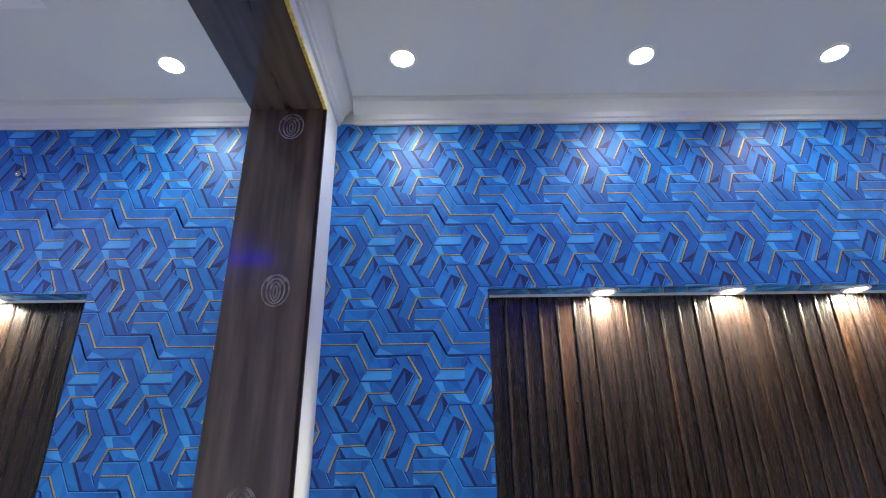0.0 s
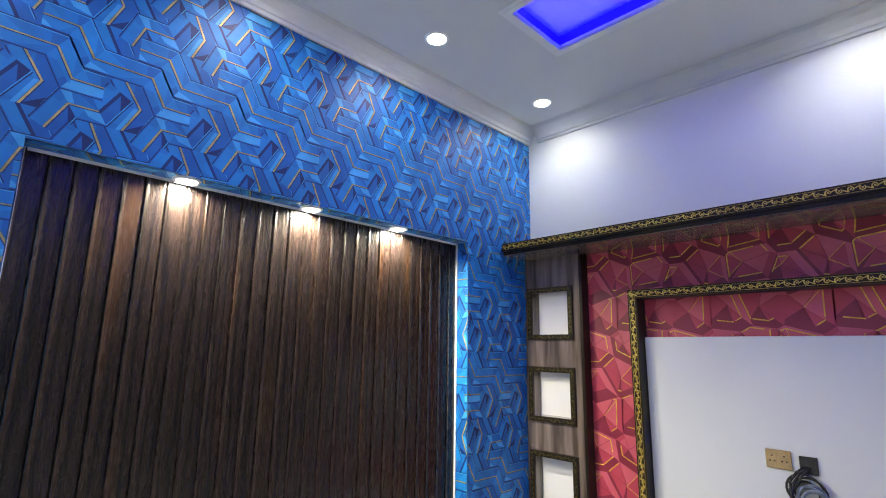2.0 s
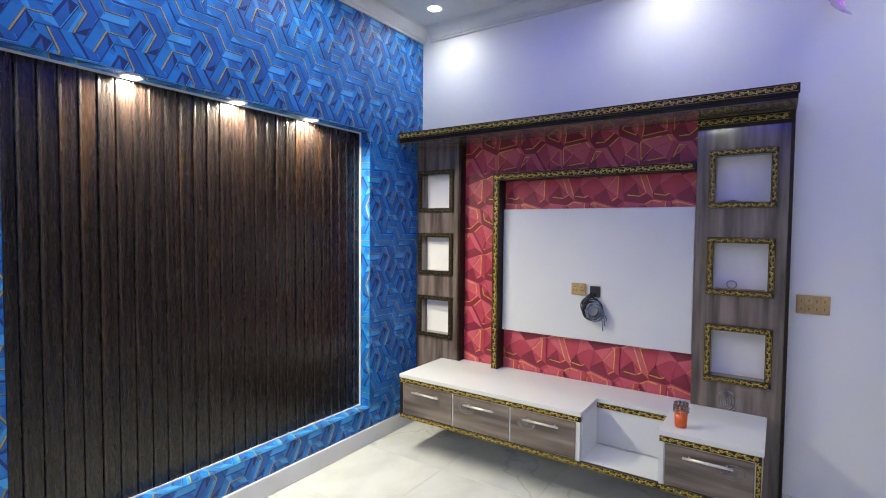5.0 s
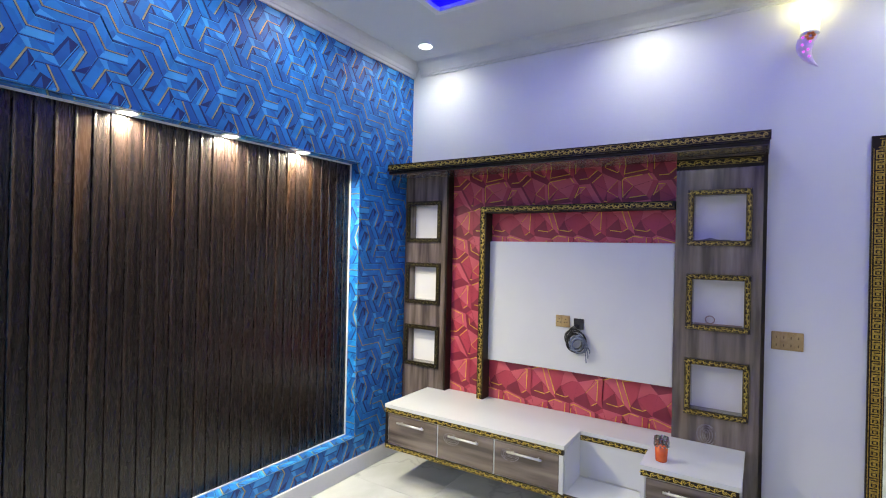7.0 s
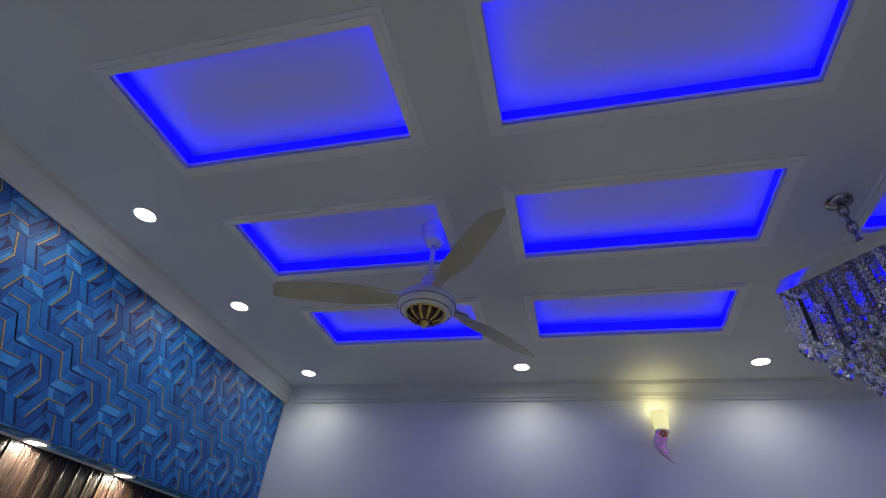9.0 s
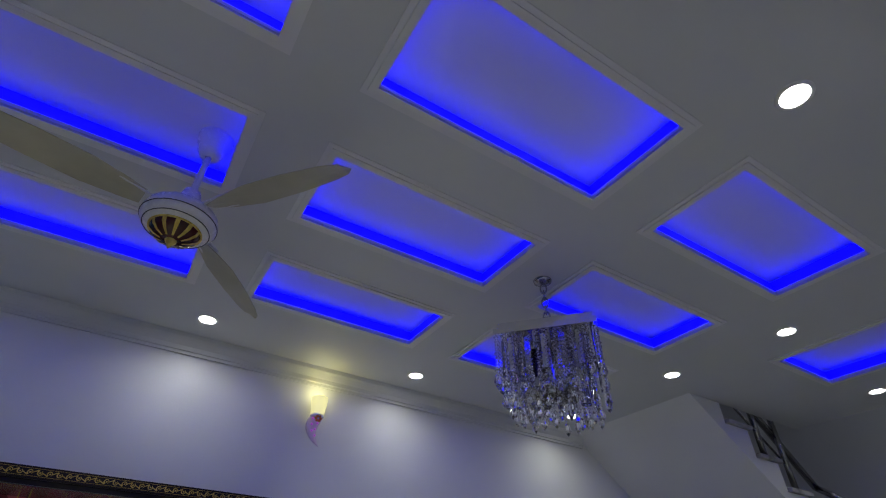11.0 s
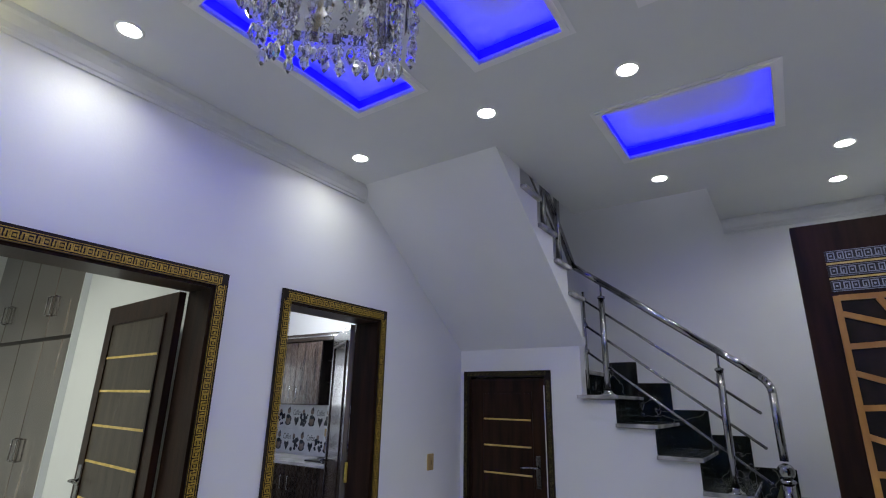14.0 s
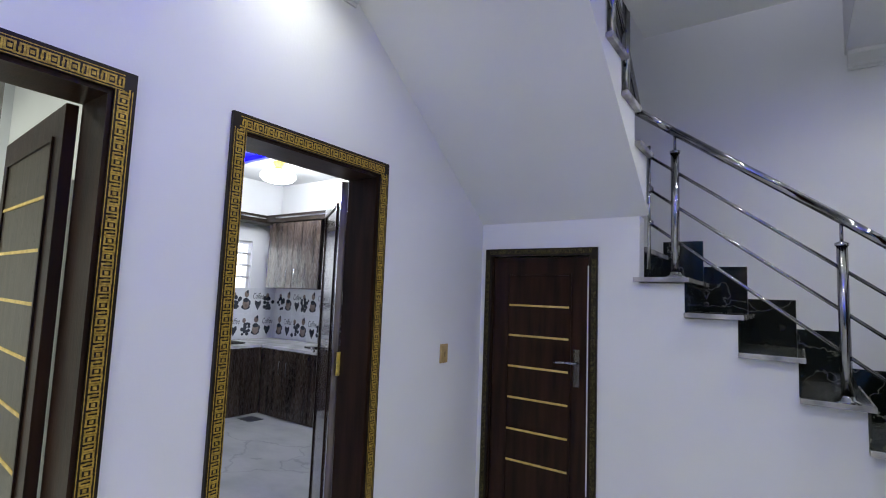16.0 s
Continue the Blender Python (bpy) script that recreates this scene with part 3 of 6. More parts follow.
def fluted_niche(x0, x1, boards, name):
    t = thing(name, ((x0 + x1) / 2, NY, NZ0), "glossy dark brown fluted wood-grain panelling lining a wall niche", "wall panel")
    w = (x1 - x0) / boards
    for k in range(boards):
        part("board", flute_board(x0 + k * w + 0.0003, x0 + (k + 1) * w), FLUTEWOOD, t)
    m = bmesh.new()
    for a in (x0 + 0.004, x1 - 0.008):
        box(m, a, a + 0.004, NY - 0.022, NY - 0.001, NZ0 + 0.003, NZ1 - 0.003)
    box(m, x0 + 0.013, x1 - 0.013, NY - 0.022, NY - 0.015, NZ1 - 0.012, NZ1 - 0.003)
    box(m, x0 + 0.013, x1 - 0.013, NY - 0.022, NY - 0.015, NZ0 + 0.003, NZ0 + 0.010)
    part("edge_trim", m, TRIMW, t, "thin white edge trim")


fluted_niche(NX0, NX1, 28, "fluted_panelling")
fluted_niche(N2X1 - 1.9, N2X1, 28, "fluted_panelling")


def lamp(name, at, watts, size, color=LAMP_COLOR, spread=146):
    d = bpy.data.lights.new(name, "AREA")
    d.shape, d.size, d.energy, d.color, d.spread = "DISK", size, watts, color, radians(spread)
    ob = new(name, d)
    ob.location = at
    return ob


def downlight(x, y, z=ZC, watts=None, r=0.042):
    t = thing("ceiling_downlight", (x, y, z), "small round white recessed downlight, lit", "downlight", "ceiling downlights")
    m = bmesh.new()
    lathe(m, [(r, -0.004), (r + 0.004, -0.006), (r + 0.012, -0.003), (r + 0.013, 0.0)], (x, y, z))
    part("rim", m, RIM, t)
    m = bmesh.new()
    lathe(m, [(0.0005, -0.0035), (r * 0.6, -0.0035), (r, -0.003)], (x, y, z))
    part("lens", m, LENS, t, "glowing lens")
    lamp("downlight_lamp", (x, y, z - 0.012), LAMP_W if watts is None else watts, 2 * r)


for x, y in ((0.24, 2.21), (1.15, 2.21), (1.885, 2.21), (2.73, 2.21), (2.713, 0.807), (2.713, -0.462), (2.69, -1.78), (1.80, -1.76), (1.11, -1.79), (0.26, -1.78), (0.29, -0.39), (0.29, 0.9),
             (1.23, -3.03), (0.28, -3.08), (0.28, -3.62), (-0.65, 2.23)):
    downlight(x, y)
# Unseen light added to brighten the neighbouring room and spill through the arch.
lamp("downlight_lamp", (-2.0, 0.95, ZC - 0.02), 22, 0.3, LAMP_COLOR, 170)
# Unseen bluish light added up the stairwell to brighten its walls.
lamp("upstairs_lamp", (1.12, -3.72, 4.36), 2.4, 0.3, (0.78, 0.8, 1.0), 170)


def niche_spot(x):
    t = thing("niche_spotlight", (x, 2.555, NZ1), "small round spotlight set into the niche soffit, lit warm white", "spotlight", "niche spotlights")
    m = bmesh.new()
    lathe(m, [(0.034, -0.006), (0.04, -0.011), (0.047, -0.008), (0.048, -0.002)], (x, 2.55, NZ1))
    part("rim", m, RIM, t)
    m = bmesh.new()
    lathe(m, [(0.0005, -0.008), (0.02, -0.008), (0.034, -0.006)], (x, 2.55, NZ1))
    part("lens", m, SPOTLENS, t, "glowing lens")
    lamp("niche_lamp", (x, 2.55, NZ1 - 0.015), SPOT_W, 0.06, (1.0, 0.92, 0.68), 160)


for x in (1.0, 1.495, 1.97, -1.35):
    niche_spot(x)


# ---- ornamental strips ----
def scroll(bm, o, u, v, n, length, width, lift=0.003):
    """Gold running scrolls along u on a strip of that width, standing off along n."""
    o, u, v, n = Vector(o), Vector(u), Vector(v), Vector(n)
    pitch = width * 1.15
    k = max(1, round(length / pitch))
    pitch = length / k
    at = lambda a, b: o + u * a + v * b + n * lift
    for i in range(k):
        c0, s = (i + 0.5) * pitch, 1 if i % 2 == 0 else -1
        R, w = width * 0.42, width * 0.165
        prev = None
        for q in range(10):
            g = math.radians(-60 + 33 * q)
            ra, rb = R * (1 - 0.035 * q), R * (1 - 0.035 * q) - w * (1 - 0.06 * q)
            cur = (at(c0 + ra * math.cos(g), s * ra * math.sin(g)), at(c0 + rb * math.cos(g), s * rb * math.sin(g)))
            if prev:
                bm.faces.new([bm.verts.new(p) for p in (prev[0], cur[0], cur[1], prev[1])])
            prev = cur
        for e in (-0.5, 0.46):
            bm.faces.new([bm.verts.new(at(i * pitch + f * pitch, (e + g) * width)) for f, g in ((0, 0), (1, 0), (1, 0.04), (0, 0.04))])
        a, b = c0 + R * 0.55, c0 + pitch - R * 0.6
        y0, y1 = -s * R * 0.95, -s * R * 0.5
        bm.faces.new([bm.verts.new(p) for p in (at(a, y0), at(b, y1 * 0.2), at(b, -y1 * 0.35), at(a, y0 + s * w))])
        bm.faces.new([bm.verts.new(p) for p in (at(c0 - w * 0.7, -w * 0.5), at(c0 + w * 0.7, -w * 0.7), at(c0 + w * 0.6, w * 0.6), at(c0 - w * 0.6, w * 0.6))])


def meander(bm, o, u, v, n, length, width, lift=0.003, pitch=0.8, weight=1.0):
    """Gold Greek key along u."""
    o, u, v, n = Vector(o), Vector(u), Vector(v), Vector(n)
    k = max(1, round(length / (width * pitch)))
    p = length / k
    w = width * 0.11 * weight
    def q(a0, a1, b0, b1):
        bm.faces.new([bm.verts.new(o + u * a + v * b + n * lift) for a, b in ((a0, b0), (a1, b0), (a1, b1), (a0, b1))])
    h = width * 0.42
    for i in range(k):
        a = i * p + p * 0.06
        e = a + p * 0.86
        if i % 2 == 0:
            q(a, a + w, -h, h); q(a, e - w, h - w, h); q(e - 2 * w, e - w, -h * 0.45, h - w); q(a + 2.2 * w, e - w, -h * 0.45 - w, -h * 0.45); q(a + 2.2 * w, a + 3.2 * w, -h * 0.45, h * 0.25); q(a, e + w, -h - w * 0.2, -h + w * 0.7)
        else:
            c = (a + e) / 2
            q(c - h * 0.8, c + h * 0.8, h - w, h); q(c - h * 0.8, c + h * 0.8, -h, -h + w); q(c - h * 0.8, c - h * 0.8 + w, -h + w, h - w); q(c + h * 0.8 - w, c + h * 0.8, -h + w, h - w); q(c - w, c + w, -w, w)
    q(0, length, h + w * 1.1, h + w * 1.6); q(0, length, -h - w * 1.6, -h - w * 1.1)


# ---- red print behind the media wall ----
def red_print(x0, x1, y0, y1, seed=4):
    """Faceted polygons in a repeat of 0.46 by 0.52."""
    rnd = random.Random(seed)
    RX, RY, nx, ny = 0.46, 0.52, 3, 3
    base = [((i + 0.5 + 0.45 * (j % 2)) / nx * RX + rnd.uniform(-0.045, 0.045), (j + 0.5) / ny * RY + rnd.uniform(-0.04, 0.04)) for j in range(ny) for i in range(nx)]
    pts, keys = [], []
    for j in range(-2, int((y1 - y0) / RY) + 3):
        for i in range(-2, int((x1 - x0) / RX) + 3):
            for k, b in enumerate(base):
                pts.append((x0 + RX * i + b[0], y0 + RY * j + b[1]))
                keys.append(k)
    res = []
    for p, key in zip(pts, keys):
        if not (x0 - 0.3 < p[0] < x1 + 0.3 and y0 - 0.3 < p[1] < y1 + 0.3):
            continue
        rnd = random.Random(100 + key)
        poly = [(p[0] - 0.4, p[1] - 0.4), (p[0] + 0.4, p[1] - 0.4), (p[0] + 0.4, p[1] + 0.4), (p[0] - 0.4, p[1] + 0.4)]
        for q in pts:
            d = (q[0] - p[0], q[1] - p[1])
            if q == p or d[0] ** 2 + d[1] ** 2 > 0.36:
                continue
            m = ((p[0] + q[0]) / 2, (p[1] + q[1]) / 2)
            out = []
            for a, b in zip(poly, poly[1:] + poly[:1]):
                fa, fb = -((a[0] - m[0]) * d[0] + (a[1] - m[1]) * d[1]), -((b[0] - m[0]) * d[0] + (b[1] - m[1]) * d[1])
                if fa >= 0:
                    out.append(a)
                if (fa >= 0) != (fb >= 0):
                    out.append(lerp(a, b, fa / (fa - fb)))
            poly = out
            if len(poly) < 3:
                break
        if len(poly) < 3:
            continue
        c = (sum(a[0] for a in poly) / len(poly), sum(a[1] for a in poly) / len(poly))
        off = (rnd.uniform(0.004, 0.022), -rnd.uniform(0.004, 0.02))
        k = rnd.uniform(0.6, 0.86)
        top = [(c[0] + (a[0] - c[0]) * k + off[0], c[1] + (a[1] - c[1]) * k - off[1]) for a in poly]
        n = len(poly)
        apex = (c[0] + off[0] + rnd.uniform(-0.02, 0.02), c[1] - off[1] + rnd.uniform(-0.02, 0.02))
        for e in range(n):
            a, b, d, f = poly[e], poly[(e + 1) % n], top[(e + 1) % n], top[e]
            nx, ny = b[1] - a[1], a[0] - b[0]
            ln = math.hypot(nx, ny) or 1.0
            sh = (nx * -0.5 + ny * 0.86) / ln
            res.append(([a, b, d, f], 3 if sh > 0.5 else 2 if sh > -0.1 else 1))
        tone = rnd.choice((2, 3, 3))
        for e in range(n):
            mid = lerp(top[e], top[(e + 1) % n], 0.5)
            fx, fy = mid[0] - apex[0], mid[1] - apex[1]
            sh = (fx * -0.5 + fy * 0.86) / (math.hypot(fx, fy) or 1.0)
            res.append(([apex, top[e], top[(e + 1) % n]], 1 if sh < -0.75 else 2 if sh < 0.1 else tone if sh < 0.85 else 3))
            a, b = top[e], top[(e + 1) % n]
            w = 0.005
            if rnd.random() < 0.55:
                L = math.hypot(b[0] - a[0], b[1] - a[1]) or 1.0
                t = (-(b[1] - a[1]) / L * w, (b[0] - a[0]) / L * w)
                b2 = lerp(a, b, rnd.uniform(0.7, 1.0))
                res.append(([a, b2, (b2[0] + t[0], b2[1] + t[1]), (a[0] + t[0], a[1] + t[1])], 5))
            if rnd.random() < 0.75:
                e2 = lerp(apex, a, 1.0)
                L = math.hypot(e2[0] - apex[0], e2[1] - apex[1]) or 1.0
                t = (-(e2[1] - apex[1]) / L * 0.0025, (e2[0] - apex[0]) / L * 0.0025)
                res.append(([apex, e2, (e2[0] + t[0], e2[1] + t[1]), (apex[0] + t[0], apex[1] + t[1])], 5 if rnd.random() < 0.2 else 1))
    return [(q, m) for q, m in ((clip_poly(p, x0, x1, y0, y1), m) for p, m in res) if len(q) > 2]


bm = bmesh.new()
lay(bm, red_print(0.64, 2.125, 0.4, 2.06), lambda u, v, l: (XT - 0.004 - l, u, v))
me = bpy.data.meshes.new("wallpaper_red")
bm.to_mesh(me); bm.free()
for m in REDS + [surface("orange_gold_print", (0.62, 0.34, 0.03), (0.86, 0.54, 0.08), 30, rough=0.35, metal=0.2, var=0.0)]:
    me.materials.append(m)
tagged(new("wallpaper_red", me), "crimson wallpaper printed with raised polygons and gold lines", "wallpaper", "", "structure")

# ---- media unit ----
XF = 2.93                                       # face of the side panels


def framed_opening(t, y0, y1, z0, z1, gold, xf):
    """Square display box: moulded frame round a white recess."""
    w = 0.03
    m = bmesh.new()
    box(m, xf - 0.012, xf - 0.001, y0, y1, z1 - w, z1); box(m, xf - 0.012, xf - 0.001, y0, y1, z0, z0 + w)
    box(m, xf - 0.012, xf - 0.001, y0, y0 + w, z0 + w, z1 - w); box(m, xf - 0.012, xf - 0.001, y1 - w, y1, z0 + w, z1 - w)
    f = part("frame", m, EDGEWOOD, t, "dark moulded square frame with gold scrollwork")
    m = bmesh.new()
    wd = 0.022
    for z in (z1 - w / 2, z0 + w / 2):
        scroll(m, (xf - 0.012, y0 + 0.006, z), (0, 1, 0), (0, 0, 1), (-1, 0, 0), y1 - y0 - 0.012, wd)
    for y in (y0 + w / 2, y1 - w / 2):
        scroll(m, (xf - 0.012, y, z0 + w), (0, 0, 1), (0, 1, 0), (-1, 0, 0), z1 - z0 - 2 * w, wd)
    part("scrollwork", m, GOLD if gold else GOLDDIM, f, "gold scrollwork")
    m = bmesh.new()
    a, b, c, d = y0 + w, y1 - w, z0 + w, z1 - w
    box(m, XT - 0.006, XT - 0.003, a, b, c, d)
    part("recess_back", m, TRIMW, t)


# Darker gold for the left display panel and the low door's frame.
GOLDDIM = surface("dark_gold", (0.05, 0.045, 0.015), (0.2, 0.17, 0.06), 60, rough=0.4, metal=0.6, var=0.05)


def build_panel(y0, y1, oy0, oy1, zs, gold, label, edge):
    t = thing("display_panel", (XF, (y0 + y1) / 2, 0), label, "display panel", "panels flanking the media wall")
    m = bmesh.new()
    plate_with_holes(m, y0, y1, 0.0, 2.03, XF, XT - 0.004, [(oy0 + 0.03, oy1 - 0.03, a + 0.03, b - 0.03) for a, b in zs])
    for v in m.verts:
        v.co = (v.co.z, v.co.x, v.co.y)
    part("board", m, GREYWOOD, t)
    part("edge_band", slab(XF - 0.003, XT - 0.004, edge - 0.008, edge + 0.008, 0.0, 2.03), EDGEWOOD, t)
    for z0, z1 in zs:
        framed_opening(t, oy0, oy1, z0, z1, gold, XF)
    return t


ZS = [(0.65, 0.95), (1.105, 1.405), (1.555, 1.855)]
build_panel(2.135, 2.496, 2.175, 2.475, ZS, False, "grey-brown wood-grain panel with three dark-framed white display boxes", 2.125)
PR = build_panel(0.235, 0.64, 0.28, 0.58, ZS, True, "grey-brown wood-grain panel with three white gold-framed display boxes", 0.227)
m = bmesh.new()
box(m, XF - 0.004, XF - 0.0005, 0.235, 0.64, 1.965, 2.025)
head = part("head_band", m, EDGEWOOD, PR)
m = bmesh.new()
scroll(m, (XF - 0.004, 0.24, 2.0), (0, 1, 0), (0, 0, 1), (-1, 0, 0), 0.395, 0.03)
part("scrollwork", m, GOLD, head, "gold scrollwork")


def swirl(place, s, parent):
    """Pale heart-shaped swirl printed on the wood; place turns (across, up) into a point."""
    bm = bmesh.new()
    for sg in (-1, 1):
        for r, q in ((1.0, 1.0), (0.66, 0.8), (0.36, 0.6), (0.14, 0.4)):
            pts = []
            for i in range(15):
                a = math.radians(-90 + 17 * i)
                pts.append((sg * s * r * 0.5 * (math.cos(a) + 0.12 * i / 14), s * q * (0.62 * math.sin(a) + 0.1)))
            for a, b in zip(pts, pts[1:]):
                d = Vector((b[0] - a[0], b[1] - a[1]))
                nrm = Vector((-d.y, d.x)).normalized() * s * 0.03
                bm.faces.new([bm.verts.new(place(p[0] + o.x, p[1] + o.y)) for p, o in ((a, nrm), (b, nrm), (b, -nrm), (a, -nrm))])
    part("swirl_print", bm, PALEWOOD, parent, "pale printed swirl")


PALEWOOD = surface("pale_print", (0.13, 0.105, 0.1), (0.3, 0.27, 0.28), 40, rough=0.25, var=0.1)
swirl(lambda a, b: (XF - 0.0008, 0.47 + a, 0.545 + b), 0.085, PR)
for x, z in ((-0.17, 2.62), (-0.16, 1.99), (-0.19, 1.36)):
    swirl(lambda a, b: (x + a, 2.2543, z + b), 0.085, bpy.data.objects["arch_lining"])


t = thing("media_canopy", (2.85, 1.36, 2.03), "deep dark wood-grain canopy shelf with a gold scroll front edge", "shelf")
part("board", slab(2.72, XT - 0.001, 0.215, 2.497, 2.034, 2.098, 0.002), EDGEWOOD, t)
part("underside", slab(2.725, XT - 0.002, 0.22, 2.496, 2.0305, 2.0335), GREYWOOD_H, t)
part("front_lip", slab(2.706, 2.7195, 0.21, 2.497, 2.054, 2.10, 0.002), EDGEWOOD, t)
m = bmesh.new()
scroll(m, (2.706, 0.215, 2.077), (0, 1, 0), (0, 0, 1), (-1, 0, 0), 2.27, 0.029)
part("scrollwork", m, GOLD, t, "gold scrollwork")
m = bmesh.new()
scroll(m, (2.72, 0.21, 2.077), (1, 0, 0), (0, 0, 1), (0, -1, 0), 0.27, 0.029)
part("scrollwork", m, GOLD, t, "gold scrollwork")

t = thing("screen_surround", (2.9, 1.2, 0.5), "projecting dark wood frame with gold scroll face around the screen panel", "frame")
m = bmesh.new()
box(m, 2.90, XT - 0.007, 1.80, 1.845, 0.42, 1.80)
box(m, 2.90, XT - 0.007, 0.645, 1.7995, 1.757, 1.80)
part("border", m, EDGEWOOD, t)
m = bmesh.new()
scroll(m, (2.90, 1.8225, 0.45), (0, 0, 1), (0, 1, 0), (-1, 0, 0), 1.34, 0.029)
scroll(m, (2.90, 0.65, 1.7785), (0, 1, 0), (0, 0, 1), (-1, 0, 0), 1.19, 0.029)
part("scrollwork", m, GOLD, t, "gold scrollwork")
t = solo("television_backboard", slab(2.962, XT - 0.008, 0.646, 1.797, 0.766, 1.568, 0.002), WHITELAM, "plain white laminate board for mounting a television", "panel")

t = thing("wall_socket", (2.96, 1.275, 1.04), "gold double socket plate on the white board", "socket")
part("plate", slab(2.952, 2.9615, 1.23, 1.32, 1.04, 1.112, 0.003), BRASSP, t)
for y in (1.254, 1.296):
    part("socket_face", slab(2.949, 2.9518, y - 0.016, y + 0.016, 1.05, 1.102, 0.002), BRASSP, t)
    m = bmesh.new()
    for dz, dy in ((0.012, 0), (-0.008, 0.008), (-0.008, -0.008)):
        tube(m, (2.9482, y + dy, 1.078 + dz), (2.9488, y + dy, 1.078 + dz), 0.0035, 8)
    part("pin_holes", m, BLACKP, t)

t = thing("cable_coil", (2.95, 1.18, 0.9), "coil of black and blue-grey cable hanging from a wall hole", "cable")
part("wall_box", slab(2.952, 2.9615, 1.145, 1.205, 1.035, 1.1, 0.002), BLACKP, t)
for k in range(10):
    m = bmesh.new()
    torus(m, (2.947 - 0.0035 * k, 1.195 - 0.004 * k + 0.008 * math.sin(2.1 * k), 0.968 - 0.003 * k + 0.006 * math.cos(2.6 * k)), 0.056 - 0.0016 * k + 0.006 * math.cos(3 * k), 0.0042, (1, 0.16 * math.sin(k * 1.7), 0.18 * math.cos(k * 2.3)), 22, 6)
    part("loop", m, CABLEB if k > 4 else BLACKP, t)
for k in range(3):
    m = bmesh.new()
    bent(m, [(2.952, 1.17 + 0.01 * k, 1.06), (2.93, 1.19 + 0.012 * k, 1.04), (2.925, 1.215 + 0.012 * k, 1.0), (2.93, 1.235, 0.97 - 0.01 * k)], 0.005, 6)
    part("lead", m, BLACKP, t)
for k in range(3):
    m = bmesh.new()
    bent(m, [(2.932, 1.17, 1.02), (2.922 + 0.004 * k, 1.138 - 0.006 * k, 0.96), (2.925, 1.12 - 0.012 * k, 0.9 + 0.01 * k), (2.935, 1.118 - 0.01 * k, 0.84 + 0.03 * k)], 0.0032, 6)
    part("tail", m, CABLEB, t)

# floating cabinet
ZT, ZB, XC = 0.505, 0.225, 2.45


def drawer_box(y0, y1, fronts, label):
    t = thing("floating_cabinet", ((XC + XT) / 2, (y0 + y1) / 2, ZB), label, "cabinet", "floating media cabinets")
    part("body", slab(XC + 0.02, XT - 0.014, y0, y1, ZB + 0.02, ZT - 0.03), WHITELAM, t)
    m = bmesh.new()
    box(m, XC, XC + 0.018, y0, y1, ZT - 0.052, ZT - 0.022)
    box(m, XC, XC + 0.018, y0, y1, ZB, ZB + 0.026)
    b = part("face_frame", m, EDGEWOOD, t)
    for y in (y0, y1 - 0.02):
        part("end_stile", slab(XC, XC + 0.018, y, y + 0.02, ZB + 0.0265, ZT - 0.0525), EDGEWOOD if y == (y0 if fronts == 1 else y1 - 0.02) else WHITELAM, t)
    m = bmesh.new()
    scroll(m, (XC, y0 + 0.004, ZT - 0.037), (0, 1, 0), (0, 0, 1), (-1, 0, 0), y1 - y0 - 0.008, 0.028)
    part("scrollwork", m, GOLD, b, "gold scrollwork")
    m = bmesh.new()
    scroll(m, (XC, y0 + 0.004, ZB + 0.013), (0, 1, 0), (0, 0, 1), (-1, 0, 0), y1 - y0 - 0.008, 0.025)
    part("scrollwork", m, GOLD, b, "gold scrollwork")
    for yy in ((y0 + 0.01,) if fronts == 1 else ()):
        m = bmesh.new()
        scroll(m, (XC, yy, ZB + 0.03), (0, 0, 1), (0, 1, 0), (-1, 0, 0), ZT - ZB - 0.085, 0.02)
        part("scrollwork", m, GOLD, b, "gold scrollwork")
    w = (y1 - y0 - 0.04) / fronts
    for k in range(fronts):
        a = y0 + 0.02 + w * k
        part("white_reveal", slab(XC + 0.006, XC + 0.019, a + 0.0005, a + w - 0.0005, ZB + 0.027, ZT - 0.053), WHITELAM, t)
        d = part("drawer_front", slab(XC + 0.001, XC + 0.0058, a + 0.005, a + w - 0.005, ZB + 0.031, ZT - 0.057, 0.001), GREYWOOD_H, t)
        c, hw = a + w * 0.5, min(0.1, w * 0.3)
        if k < 2:
            swirl(lambda u, v: (XC + 0.0004, a + (w * 0.72 if fronts > 1 else w * 0.2) + v * 1.2, ZT - 0.12 + u * 0.9), 0.07, t)
        m = bmesh.new()
        zz = ZT - 0.098
        tube(m, (XC - 0.022, c - hw, zz), (XC - 0.022, c + hw, zz), 0.0065, 8)
        for y in (c - hw * 0.75, c + hw * 0.75):
            tube(m, (XC - 0.022, y, zz), (XC + 0.001, y, zz), 0.004, 6)
        part("handle", m, SATIN, d, "satin steel bar handle")
    return t


drawer_box(1.082, 2.26, 3, "floating cabinet with three grey-brown drawers and gold trim")
drawer_box(0.30, 0.705, 1, "floating cabinet with one grey-brown drawer and gold trim")
m = bmesh.new()
prism(m, [(XC - 0.004, 0.292), (XC - 0.004, 0.71), (2.72, 0.71), (2.72, 1.078), (XC - 0.004, 1.078), (XC - 0.004, 2.264), (XT - 0.013, 2.264), (XT - 0.013, 0.292)], "z", ZT - 0.0215, ZT)
solo("cabinet_top", m, WHITELAM, "continuous glossy white top of the floating cabinets", "worktop")
t = thing("open_bay", (2.6, 0.89, ZB), "white open bay between the cabinets with a gold scroll edge", "cabinet")
m = bmesh.new()
box(m, 2.722, 2.74, 0.706, 1.081, ZB + 0.03, ZT - 0.05)
